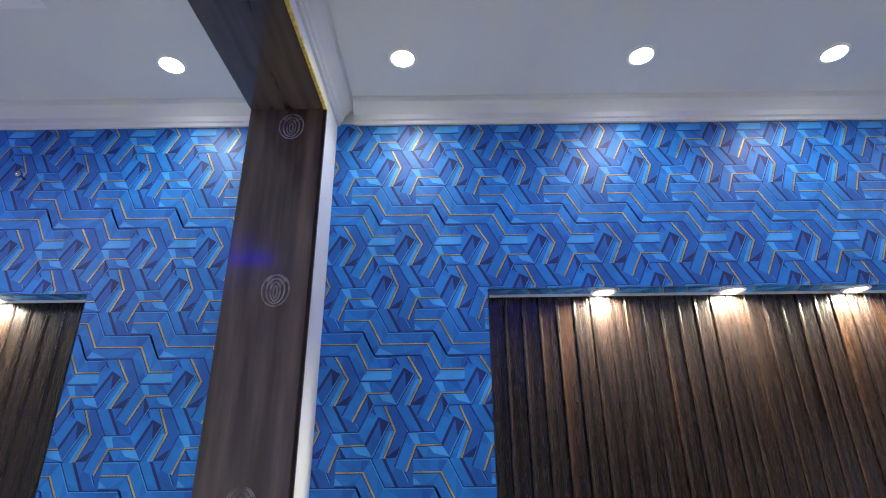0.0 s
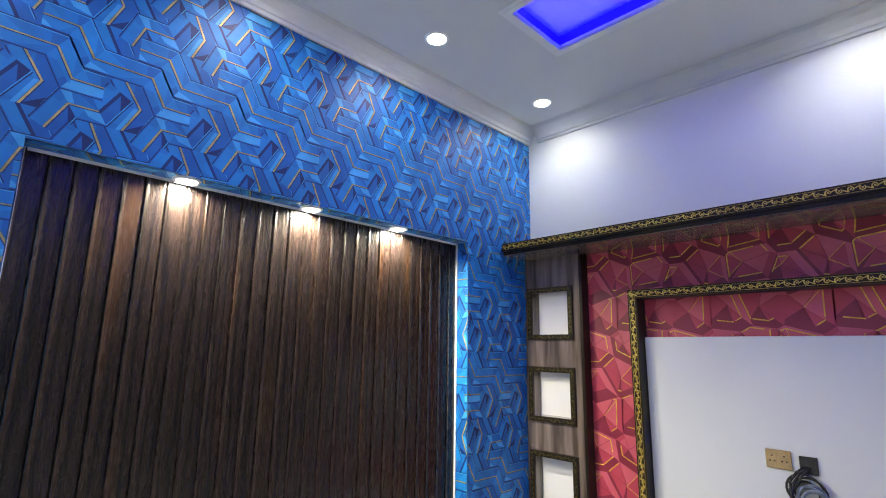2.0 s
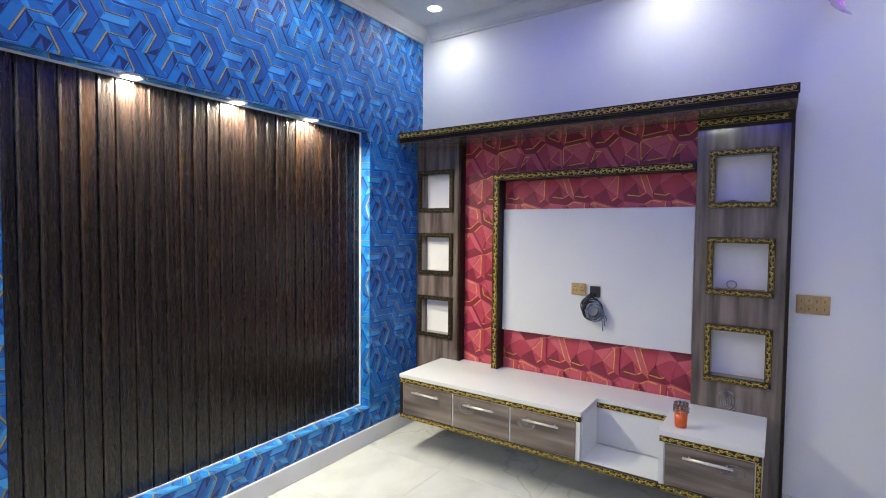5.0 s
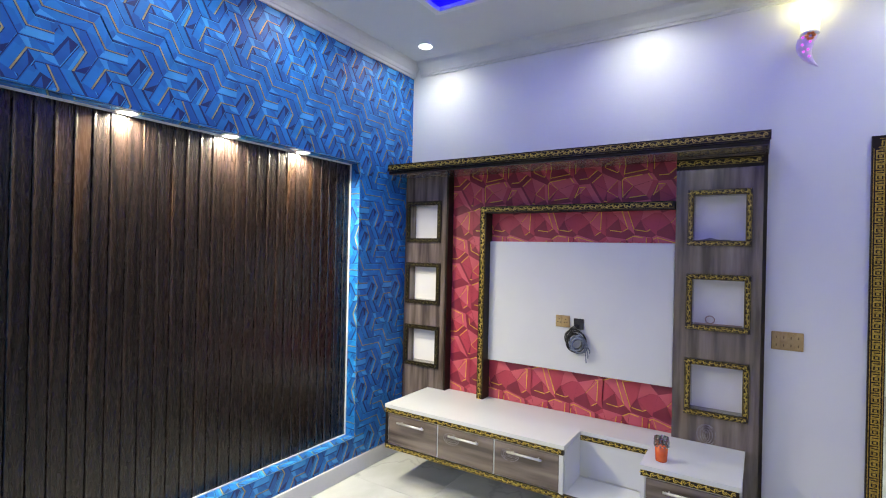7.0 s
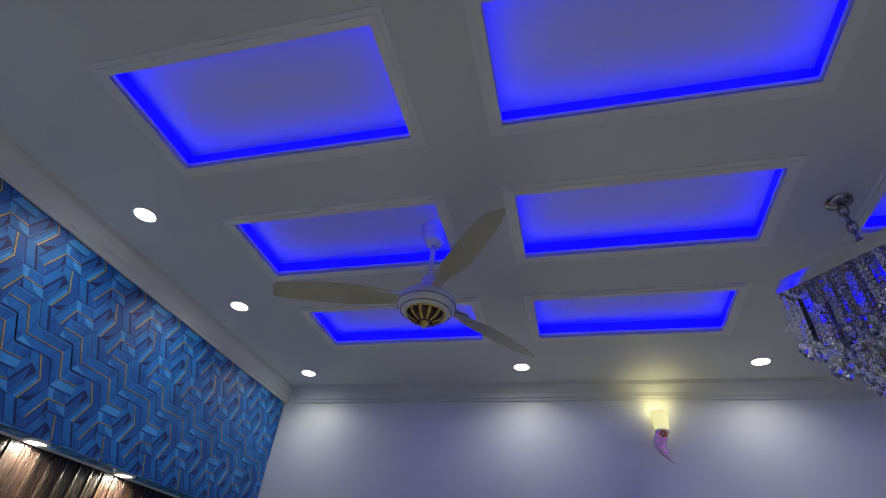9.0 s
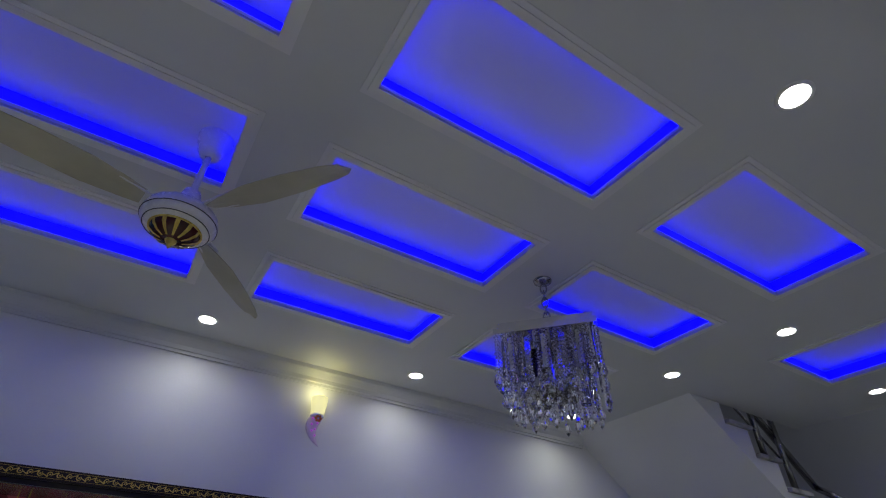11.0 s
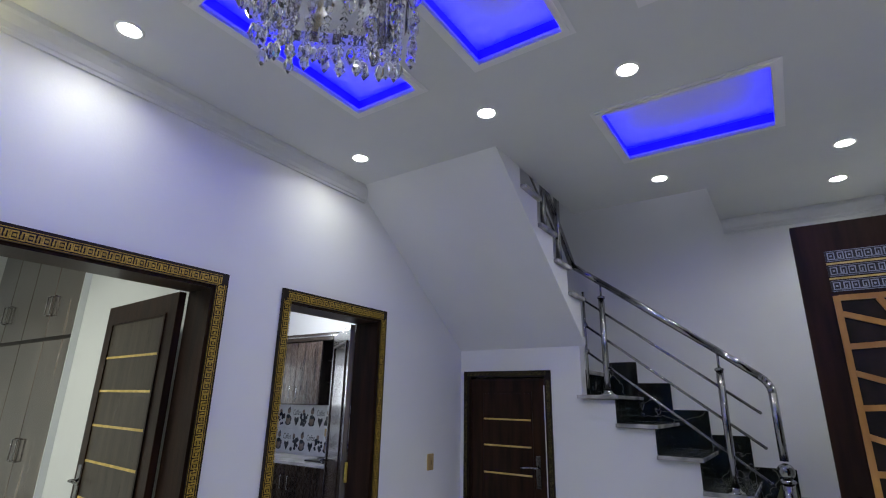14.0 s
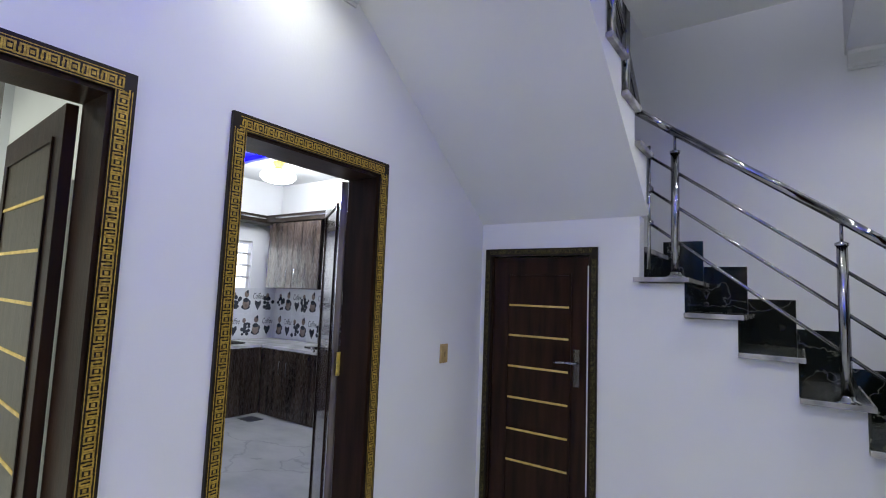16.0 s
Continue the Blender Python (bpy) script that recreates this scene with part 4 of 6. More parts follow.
box(m, XC + 0.02, 2.721, 0.706, 1.081, ZB + 0.004, ZB + 0.026)
part("panel", m, WHITELAM, t)
part("back_band", slab(2.718, 2.74, 0.706, 1.081, ZT - 0.05, ZT - 0.0225), EDGEWOOD, t)
part("front_band", slab(XC, XC + 0.018, 0.706, 1.081, ZB, ZB + 0.026), EDGEWOOD, t)
for y, s in ((1.0812, -1), (0.7058, 1)):
    part("side_liner", slab(XC + 0.019, 2.72, min(y, y + s * 0.004), max(y, y + s * 0.004), ZB + 0.027, ZT - 0.023), WHITELAM, t)
m = bmesh.new()
scroll(m, (2.718, 0.71, ZT - 0.036), (0, 1, 0), (0, 0, 1), (-1, 0, 0), 0.367, 0.026)
part("scrollwork", m, GOLD, t, "gold scrollwork")
m = bmesh.new()
scroll(m, (XC, 0.71, ZB + 0.013), (0, 1, 0), (0, 0, 1), (-1, 0, 0), 0.367, 0.025)
part("scrollwork", m, GOLD, t, "gold scrollwork")

t = thing("drinking_glass", (2.55, 0.63, ZT), "clear patterned tumbler half full of orange drink on the white top", "glass")
m = bmesh.new()
lathe(m, [(0.0295, 0.0685), (0.0335, 0.115), (0.0325, 0.115), (0.0285, 0.0685)], (2.55, 0.63, ZT), 20)
g = part("tumbler", m, GLASS, t)
g.visible_shadow = False
m = bmesh.new()
lathe(m, [(0.0005, 0.0005), (0.024, 0.0005), (0.0265, 0.006), (0.0295, 0.068), (0.0005, 0.068)], (2.55, 0.63, ZT), 20)
part("drink", m, surface("orange_drink", (0.6, 0.09, 0.02), (0.75, 0.14, 0.03), 20, rough=0.2), t, "orange drink")
m = bmesh.new()
for k in range(12):
    for r in range(3):
        a = 2 * math.pi * (k + 0.5 * (r % 2)) / 12
        z = ZT + 0.076 + r * 0.011
        ball(m, (2.55 + 0.0325 * math.cos(a), 0.63 + 0.0325 * math.sin(a), z), 0.004, 6, 1.3)
part("pattern", m, surface("dark_glass_pattern", (0.06, 0.08, 0.1), (0.2, 0.24, 0.28), 60, rough=0.2), t, "dark cut pattern below the rim")

m = bmesh.new()
torus(m, (XT - 0.02, 0.468, 1.158), 0.022, 0.003, (1, 0, 0.3), 18, 6)
solo("ring", m, surface("dull_pink_plastic", (0.4, 0.28, 0.27), (0.5, 0.36, 0.35), 30, rough=0.4), "small thin ring leaning in a display box", "ring")
m = bmesh.new()
tube(m, (XT - 0.035, 0.32, 1.138), (XT - 0.045, 0.54, 1.138), 0.003, 6)
solo("stick", m, surface("dull_pink_stick", (0.38, 0.27, 0.27), (0.46, 0.33, 0.33), 30, rough=0.5), "thin pinkish stick lying in a display box", "stick")
m = bmesh.new()
prism(m, [(0.42, 1.5855), (0.53, 1.5855), (0.47, 1.6)], "x", XT - 0.05, XT - 0.03)
box(m, XT - 0.05, XT - 0.02, 0.38, 0.46, 1.5855, 1.5895)
solo("packet", m, surface("grey_card", (0.1, 0.1, 0.13), (0.25, 0.25, 0.3), 20, rough=0.5), "small grey folded packet in a display box", "packet")


def switchboard(y0, y1, z0, z1, cols, rows, label):
    t = thing("switchboard", (XT, (y0 + y1) / 2, z0), label, "switch")
    part("plate", slab(XT - 0.01, XT - 0.0005, y0, y1, z0, z1, 0.003), BRASSP, t)
    cw, rh = (y1 - y0 - 0.012) / cols, (z1 - z0 - 0.014) / rows
    for i in range(cols):
        for j in range(rows):
            a, b = y0 + 0.006 + cw * i, z0 + 0.007 + rh * j
            k = part("rocker", slab(XT - 0.0135, XT - 0.0103, a + 0.002, a + cw - 0.002, b + 0.002, b + rh - 0.002, 0.001), BRASSP, t)
            part("mark", slab(XT - 0.0142, XT - 0.0137, a + cw * 0.42, a + cw * 0.58, b + rh * 0.3, b + rh * 0.62), BRASSD, k)


switchboard(0.055, 0.19, 1.035, 1.127, 4, 2, "gold plastic switchboard with eight modules on the white wall")
switchboard(-3.06, -2.985, 1.01, 1.122, 1, 1, "single gold plastic switch on the white wall by the stair")

# ---- wall light ----
STUD = glowing("magenta_led_stud", (0.9, 0.12, 0.8), 0.9)
t = thing("wall_light", (XT, 0.06, 2.43), "lit frosted glass wall light on a lilac crescent bracket", "wall light")
SC = (2.93, 0.06)
m = bmesh.new()
lathe(m, [(0.03, 2.585), (0.036, 2.6), (0.043, 2.66), (0.047, 2.705), (0.045, 2.705), (0.041, 2.66), (0.034, 2.6), (0.028, 2.588)], (SC[0], SC[1], 0), 20)
part("shade", m, glowing("lit_frosted_glass", (1.0, 0.93, 0.42), 1.5), t, "glowing frosted glass cup")
m = bmesh.new()
pts = [(0.002, 2.592, 0.036), (0.012, 2.57, 0.039), (0.02, 2.545, 0.037), (0.022, 2.52, 0.032), (0.016, 2.495, 0.026), (0.003, 2.468, 0.019), (-0.016, 2.446, 0.011), (-0.034, 2.43, 0.003)]
rings = []
for dy, z, r in pts:
    rings.append([m.verts.new((SC[0] + 0.8 * r * math.cos(a), SC[1] + dy + r * math.sin(a), z)) for a in (2 * math.pi * k / 14 for k in range(14))])
for R, S in zip(rings, rings[1:]):
    for k in range(14):
        m.faces.new((R[k], R[(k + 1) % 14], S[(k + 1) % 14], S[k])).smooth = True
m.faces.new(rings[0]); m.faces.new(rings[-1][::-1])
part("crescent", m, surface("lilac_ceramic", (0.7, 0.58, 0.76), (0.8, 0.7, 0.84), 14, rough=0.25), t, "lilac glazed crescent")
m = bmesh.new()
tube(m, (XT - 0.001, 0.06, 2.545), (SC[0] + 0.02, 0.06, 2.555), 0.012, 10)
part("arm", m, STEEL, t)
m = bmesh.new()
lathe(m, [(0.031, 2.584), (0.04, 2.59), (0.041, 2.598), (0.034, 2.604)], (SC[0], SC[1], 0), 20)
part("cuff", m, RIM, t, "white ribbed cuff")
for dy, z in ((0.03, 2.572), (0.0, 2.548), (0.032, 2.537), (0.008, 2.512), (0.026, 2.503), (0.004, 2.478)):
    m = bmesh.new()
    ball(m, (SC[0] - 0.031, SC[1] + dy, z), 0.0055, 8)
    part("stud", m, STUD, t, "glowing magenta stud")
m = bmesh.new()
for k in range(6):
    a = math.radians(60 * k)
    ball(m, (SC[0] - 0.034, SC[1] + 0.014 * math.cos(a), 2.575 + 0.014 * math.sin(a)), 0.009, 8, 0.8)
part("flower", m, surface("orange_flower", (0.6, 0.16, 0.05), (0.8, 0.3, 0.1), 40, rough=0.4), t, "small orange flower")
d = bpy.data.lights.new("wall_light_lamp", "POINT")
d.energy, d.color, d.shadow_soft_size = 0.85, (1.0, 0.95, 0.5), 0.035
new("wall_light_lamp", d).location = (SC[0] - 0.01, SC[1], 2.725)

# ---- door frames ----
def door_frame_east(y0, y1, zt, oy0, oy1, ozt, label, kind_gold):
    t = thing("door_frame", (XT, (y0 + y1) / 2, 0), label, "door frame", "gold-edged door frames")
    m = bmesh.new()
    box(m, XT - 0.016, XT - 0.0005, oy0, y0 + 0.002, 0, ozt); box(m, XT - 0.016, XT - 0.0005, y1 - 0.002, oy1, 0, ozt)
    box(m, XT - 0.016, XT - 0.0005, y0 + 0.002, y1 - 0.002, zt - 0.002, ozt)
    a = part("architrave", m, EDGEWOOD, t)
    m = bmesh.new()
    meander(m, (XT - 0.016, (oy0 + y0) / 2 + 0.008, 0.02), (0, 0, 1), (0, 1, 0), (-1, 0, 0), ozt - 0.08, 0.04, 0.003, 0.62, 1.25)
    meander(m, (XT - 0.016, (oy1 + y1) / 2 - 0.008, 0.02), (0, 0, 1), (0, 1, 0), (-1, 0, 0), ozt - 0.08, 0.04, 0.003, 0.62, 1.25)
    meander(m, (XT - 0.016, y0 - 0.02, (zt + ozt) / 2 - 0.008), (0, 1, 0), (0, 0, 1), (-1, 0, 0), y1 - y0 + 0.04, 0.04, 0.003, 0.62, 1.25)
    part("key_pattern", m, DOORGOLD if kind_gold else GOLDDIM, a, "gold greek key pattern")
    m = bmesh.new()
    box(m, XT, XT + 0.2, y0 - 0.001, y0 + 0.018, 0, zt); box(m, XT, XT + 0.2, y1 - 0.018, y1 + 0.001, 0, zt)
    box(m, XT, XT + 0.2, y0 + 0.018, y1 - 0.018, zt - 0.018, zt + 0.001)
    part("lining", m, DOORWOOD, t)
    return t


door_frame_east(*D1, -1.222, -0.188, 2.082, "dark wood door frame with a gold key pattern round an open doorway", True)
door_frame_east(*D2, -2.447, -1.56, 2.082, "dark wood door frame with a gold key pattern at the kitchen doorway", True)


def leaf(name, m4, w, h, label, bars, face):
    """Door leaf in its own axes: x along the width from the hinge, y its thickness, z up."""
    t = new(name)
    t.matrix_world = m4
    t.empty_display_size = 0.1
    BASE[t.name] = m4.copy()
    tagged(t, label, "door")
    def P(n, bm, mat, par=None, lab=""):
        bmesh.ops.transform(bm, matrix=m4, verts=bm.verts[:])
        return part(n, bm, mat, par or t, lab)
    bm = slab(0, w, -0.018, 0.018, 0.01, h, 0.002)
    P("stile_frame", bm, DOORWOOD if bars else face)
    if bars:
        for sg in (-1, 1):
            P("panel", slab(0.101, w - 0.101, min(sg * 0.0182, sg * 0.0186), max(sg * 0.0182, sg * 0.0186), 0.101, h - 0.101), face)
    for s in (-1, 1):
        b = bmesh.new()
        e = 0.1
        for q in ((e, w - e, h - e - 0.014, h - e), (e, w - e, e, e + 0.014)):
            box(b, q[0], q[1], s * 0.0185, s * 0.026, q[2], q[3])
        for q in (e, w - e - 0.014):
            box(b, q, q + 0.014, s * 0.0185, s * 0.026, e + 0.014, h - e - 0.014)
        P("moulding", b, DOORWOOD)
        for z in bars:
            b = slab(e + 0.016, w - e - 0.016, min(s * 0.0188, s * 0.0225), max(s * 0.0188, s * 0.0225), z - 0.006, z + 0.006)
            P("gold_bar", b, GOLDLINE, None, "thin gold inlay bar")
        b = slab(w - 0.085, w - 0.045, min(s * 0.0185, s * 0.025), max(s * 0.0185, s * 0.025), 0.9, 1.12, 0.003)
        hp = P("handle_plate", b, STEEL)
        b = bmesh.new()
        tube(b, (w - 0.065, s * 0.025, 1.04), (w - 0.065, s * 0.06, 1.04), 0.009, 10)
        bent(b, [(w - 0.065, s * 0.06, 1.04), (w - 0.12, s * 0.062, 1.042), (w - 0.19, s * 0.058, 1.035)], 0.008, 8)
        P("lever", b, STEEL, hp, "steel lever handle")
    return t


BARS = [1.695 - 0.183 * k for k in range(8)]
leaf("door_leaf", pose(3.215, -1.125, 0.0, 0, 0, -4), 0.9, 2.0, "open dark brown wooden door with thin gold bars across its panel", BARS, LEAFWOOD)
t = leaf("door_leaf", pose(3.23, -2.375, 0.0, 0, 0, -35.0), 0.74, 2.0, "open grey-brown kitchen door seen edge on with a brass latch", [], GREYWOOD)
part("latch", slab(3.19, 3.1995, -2.372, -2.352, 0.98, 1.1, 0.001), GOLD, t, "brass latch plate")

# door under the stair
t = thing("door_frame", (2.58, YS, 0), "dark wood door frame of the low door under the stair", "door frame", "gold-edged door frames")
m = bmesh.new()
box(m, 2.207, 2.252, YS + 0.0005, YS + 0.014, 0, 1.73); box(m, 2.918, 2.963, YS + 0.0005, YS + 0.014, 0, 1.73)
box(m, 2.252, 2.918, YS + 0.0005, YS + 0.014, 1.683, 1.73)
a = part("architrave", m, EDGEWOOD, t)
m = bmesh.new()
meander(m, (2.227, YS + 0.014, 0.02), (0, 0, 1), (1, 0, 0), (0, 1, 0), 1.64, 0.024)
meander(m, (2.943, YS + 0.014, 0.02), (0, 0, 1), (1, 0, 0), (0, 1, 0), 1.64, 0.024)
meander(m, (2.24, YS + 0.014, 1.709), (1, 0, 0), (0, 0, 1), (0, 1, 0), 0.69, 0.024)
part("key_pattern", m, GOLDDIM, a, "dark gold key pattern")
m = bmesh.new()
box(m, 2.248, 2.262, YS - 0.1, YS, 0, 1.684); box(m, 2.908, 2.922, YS - 0.1, YS, 0, 1.684)
part("lining", m, DOORWOOD, t)
leaf("door_leaf", pose(2.905, YS - 0.03, 0.0, 0, 0, 180), 0.635, 1.675, "closed low dark brown door with six thin gold bars", [0.4, 0.59, 0.785, 0.98, 1.175, 1.367], DOORWOOD)
# Thin pale strip between the leaf and the frame.
part("strike_strip", slab(2.2625, 2.2695, YS - 0.012, YS + 0.001, 0.3, 1.62), TRIMW, t, "thin pale upright strip")


# ---- staircase ----
RISE, RUN, NX, NZ = 0.183, 0.2425, 1.715, 1.553
st = thing("staircase", (1.0, YS, 0), "white plastered staircase with black marble risers and grey marble treads", "staircase")
m = bmesh.new()
prof = [(NX - RUN * 7 + 0.03, 0.0)]
for i in range(7, -1, -1):
    x, z = NX - RUN * i + 0.03, NZ - RISE * i - 0.03
    prof += [(x, z - RISE if i < 7 else 0.0), (x, z)]
prof += [(1.975, NZ - 0.03), (1.975, 0.0)]
clean = []
for p in prof:
    if not clean or (abs(p[0] - clean[-1][0]) + abs(p[1] - clean[-1][1])) > 1e-5:
        clean.append(p)
prism(m, clean, "y", YS, YR)
part("flight", m, WALL, st, "white plastered side of the flight")
for i in range(8):
    x, z = NX - RUN * i, NZ - RISE * i
    tr = part("tread", slab(x + 0.008, x + RUN + 0.028 if i else 2.0, YS + 0.037, YR + 0.001, z - 0.024, z, 0.003), DARKTREAD, st)
    part("nosing", slab(x, x + 0.0078, YS + 0.045, YR + 0.001, z - 0.024, z, 0.002), TREADM, tr, "pale marble nosing")
    part("nosing", slab(x, x + RUN + 0.028 if i else 2.0, YS + 0.0373, YS + 0.046, z - 0.025, z + 0.0005, 0.002), TREADM, tr, "pale marble nosing")
    part("riser", slab(x + 0.0185, x + 0.0295, YS + 0.006, YR + 0.001, z - RISE + 0.0005 if i < 7 else 0.0, z - 0.0245), BLACKMARBLE, st)
    if i < 7:
        part("skirting_block", slab(x + 0.035, x + RUN + 0.033, YR + 0.0005, YR + 0.014, z + 0.0005, z + 0.275 + 0.015 * (i % 2)), BLACKMARBLE, st)
part("landing", slab(2.2, XT - 0.001, YR + 0.001, YS - 0.101, NZ + 0.2, NZ + RISE * 2, 0.003), TREADM, st)
part("landing_riser", slab(1.98, 1.99, YR + 0.001, YS - 0.102, NZ + 0.0005, NZ + RISE - 0.0305), BLACKMARBLE, st)
part("landing_step", slab(1.96, 2.25, YR + 0.001, YS - 0.102, NZ + RISE - 0.03, NZ + RISE, 0.003), TREADM, st)

fl = thing("upper_flight", (2.4, -2.8, 1.88), "upper stair flight with a smooth white sloping underside and marble nosings", "staircase")
XU = 1.925
prof = [(-3.445, 1.90), (-2.085, 2.905), (-2.085, 3.12)]
N2 = [(-3.385 + 0.245 * k, 2.25 + 0.18 * k) for k in range(6)]
for y, z in reversed(N2):
    prof += [(y + 0.245 if y + 0.245 < -2.085 else -2.0851, z - 0.03), (y, z - 0.03)]
prof += [(-3.385, 1.96), (-3.445, 1.96)]
clean = []
for p in prof:
    if not clean or (abs(p[0] - clean[-1][0]) + abs(p[1] - clean[-1][1])) > 2e-3:
        clean.append(p)
m = bmesh.new()
prism(m, clean, "x", XU, XT - 0.001)
part("flight", m, WALL, fl)
for y, z in N2[:5]:
    part("nosing", slab(XU - 0.03, XT - 0.002, y - 0.025, y + 0.235, z - 0.0295, z, 0.005), TREADM, fl)

# ---- railing ----
rl = thing("stair_railing", (1.2, -3.45, 1.0), "polished steel stair railing with round posts and three slim rods", "railing")
YL = -3.45
m = bmesh.new()
bent(m, [(1.985, YL + 0.02, 2.506), (1.81, YL, 2.375), (1.10, YL, 1.845), (0.88, YL, 1.674), (0.856, YL, 1.653), (0.838, YL, 1.63), (0.827, YL, 1.604), (0.822, YL, 1.575), (0.82, YL, 1.2)], 0.0225, 16)
part("handrail", m, STEEL, rl)
for x, z0, z1 in ((1.79, NZ, 2.25), (1.085, NZ - 3 * RISE, 1.72)):
    m = bmesh.new()
    tube(m, (x, YL, z0 + 0.012), (x, YL, z1), 0.022, 14)
    p = part("post", m, STEEL, rl)
    m = bmesh.new()
    lathe(m, [(0.05, 0.0), (0.05, 0.006), (0.032, 0.014), (0.026, 0.03)], (x, YL, z0 + 0.0005), 18)
    part("base_flange", m, STEEL, p)
    m = bmesh.new()
    lathe(m, [(0.027, -0.012), (0.028, 0.0), (0.012, 0.008), (0.0075, 0.012)], (x, YL, z1), 14)
    tube(m, (x, YL, z1), (x, YL, z1 + 0.105), 0.0075, 8)
    part("pin", m, STEEL, p)
for z0, z1 in ((2.24, 1.46), (2.05, 1.265), (1.86, 1.075)):
    m = bmesh.new()
    tube(m, (1.925, YL, z0), (0.90, YL, z1), 0.0085, 8)
    ball(m, (0.90, YL, z1), 0.0095, 8)
    part("rod", m, STEEL, rl)
m = bmesh.new()
tube(m, (1.925, YL, 1.60), (1.925, YL, 2.3), 0.01, 8)
for z in (1.86, 2.05, 2.24):
    ball(m, (1.915, YL + 0.012, z), 0.018, 10)
part("end_bar", m, STEEL, rl)
nw = thing("newel_post", (0.82, YL, 0.0), "polished steel newel post with a ball top at the stair foot", "newel post")
m = bmesh.new()
tube(m, (0.82, YL, NZ - RISE * 4), (0.82, YL, 1.09), 0.034, 16)
part("shaft", m, STEEL, nw)
m = bmesh.new()
lathe(m, [(0.04, 1.085), (0.044, 1.095), (0.03, 1.103), (0.018, 1.11)], (0.82, YL, 0), 18)
part("collar", m, STEEL, nw)
m = bmesh.new()
ball(m, (0.82, YL, 1.145), 0.045, 20)
part("ball", m, STEEL, nw)

# cloth over the newel
m = bmesh.new()
R = []
for j in range(13):
    k = j / 12
    row = []
    for i in range(28):
        a = 2 * math.pi * i / 28
        fold = 1 + 0.34 * math.sin(4 * a + 0.8 + 0.6 * k) * k + 0.16 * math.sin(9 * a + 2.0 * k) * k
        rr = (0.045 + 0.115 * k ** 1.1) * fold
        row.append(m.verts.new((0.82 + 0.04 * k + rr * math.cos(a) * 0.85, YL - 0.012 - 0.055 * k + rr * math.sin(a) * 0.5, 1.07 - 0.46 * k + 0.09 * math.sin(2 * a + 0.6) * k + 0.03 * math.sin(5 * a) * k)))
    R.append(row)
for A, B in zip(R, R[1:]):
    for i in range(28):
        m.faces.new((A[i], A[(i + 1) % 28], B[(i + 1) % 28], B[i])).smooth = True
ob = solo("cloth", m, OLIVE, "olive green cloth draped over the newel post", "cloth")

# upper railing
ur = thing("upper_railing", (XU, -2.8, 2.3), "steel railing with dark panels beside the upper flight", "railing")
for y, z in ((-3.05, 2.43), (-2.8, 2.61)):
    m = bmesh.new()
    tube(m, (XU + 0.02, y, z), (XU + 0.02, y, z + 0.62), 0.02, 12)
    part("post", m, STEEL, ur)
for dz in (0.12, 0.3, 0.48):
    m = bmesh.new()
    tube(m, (XU + 0.02, -3.05, 2.477 + dz), (XU + 0.02, -2.35, 2.99 + dz), 0.008, 8)
    part("rod", m, STEEL, ur)
m = bmesh.new()
tube(m, (1.985, -3.43, 2.506), (XU + 0.02, -2.2, 3.5), 0.025, 12)
part("handrail", m, STEEL, ur)

# ---- entrance door ----
MDY = -2.56
e = thing("entrance_door", (0.28, MDY, 0), "tall open dark entrance door with silver bands and amber lattice", "door")
part("leaf", slab(-0.055, 0.62, MDY - 0.045, MDY, 0.01, 2.305, 0.004), DOORWOOD, e)
SILV = surface("silver_inlay", (0.25, 0.27, 0.31), (0.4, 0.42, 0.48), 40, rough=0.35, metal=0.2, var=0.03)
AMBER = surface("amber_lattice_wood", (0.36, 0.17, 0.04), (0.54, 0.28, 0.075), 10, (1, 1, 0.3), rough=0.4, var=0.05)
for k in range(3):
    z = 2.145 - 0.068 * k
    b = part("key_band", slab(-0.02, 0.51, MDY + 0.0003, MDY + 0.003, z - 0.024, z + 0.024), BLACKP, e)
    m = bmesh.new()
    meander(m, (-0.015, MDY + 0.003, z), (1, 0, 0), (0, 0, 1), (0, 1, 0), 0.52, 0.04, 0.001)
    part("silver_key", m, SILV, b, "silver greek key pattern")
    if k < 2:
        part("gold_line", slab(-0.02, 0.51, MDY + 0.0003, MDY + 0.004, z - 0.038, z - 0.03), GOLDLINE, e)
part("lattice_ground", slab(0.0, 0.512, MDY + 0.0003, MDY + 0.002, 0.2, 1.965), EDGEWOOD, e)
rnd = random.Random(7)


def lattice_bar(a, b, w=0.012):
    a, b = Vector(a), Vector(b)
    d = (b - a).normalized()
    n = Vector((-d.y, d.x)) * w
    bm = bmesh.new()
    q = [a + n, b + n, b - n, a - n]
    lo = [bm.verts.new((p.x, MDY + 0.002, p.y)) for p in q]
    hi = [bm.verts.new((p.x, MDY + 0.014, p.y)) for p in q]
    bm.faces.new(hi)
    for i in range(4):
        bm.faces.new((lo[i], lo[(i + 1) % 4], hi[(i + 1) % 4], hi[i]))
    part("lattice_bar", bm, AMBER, e)


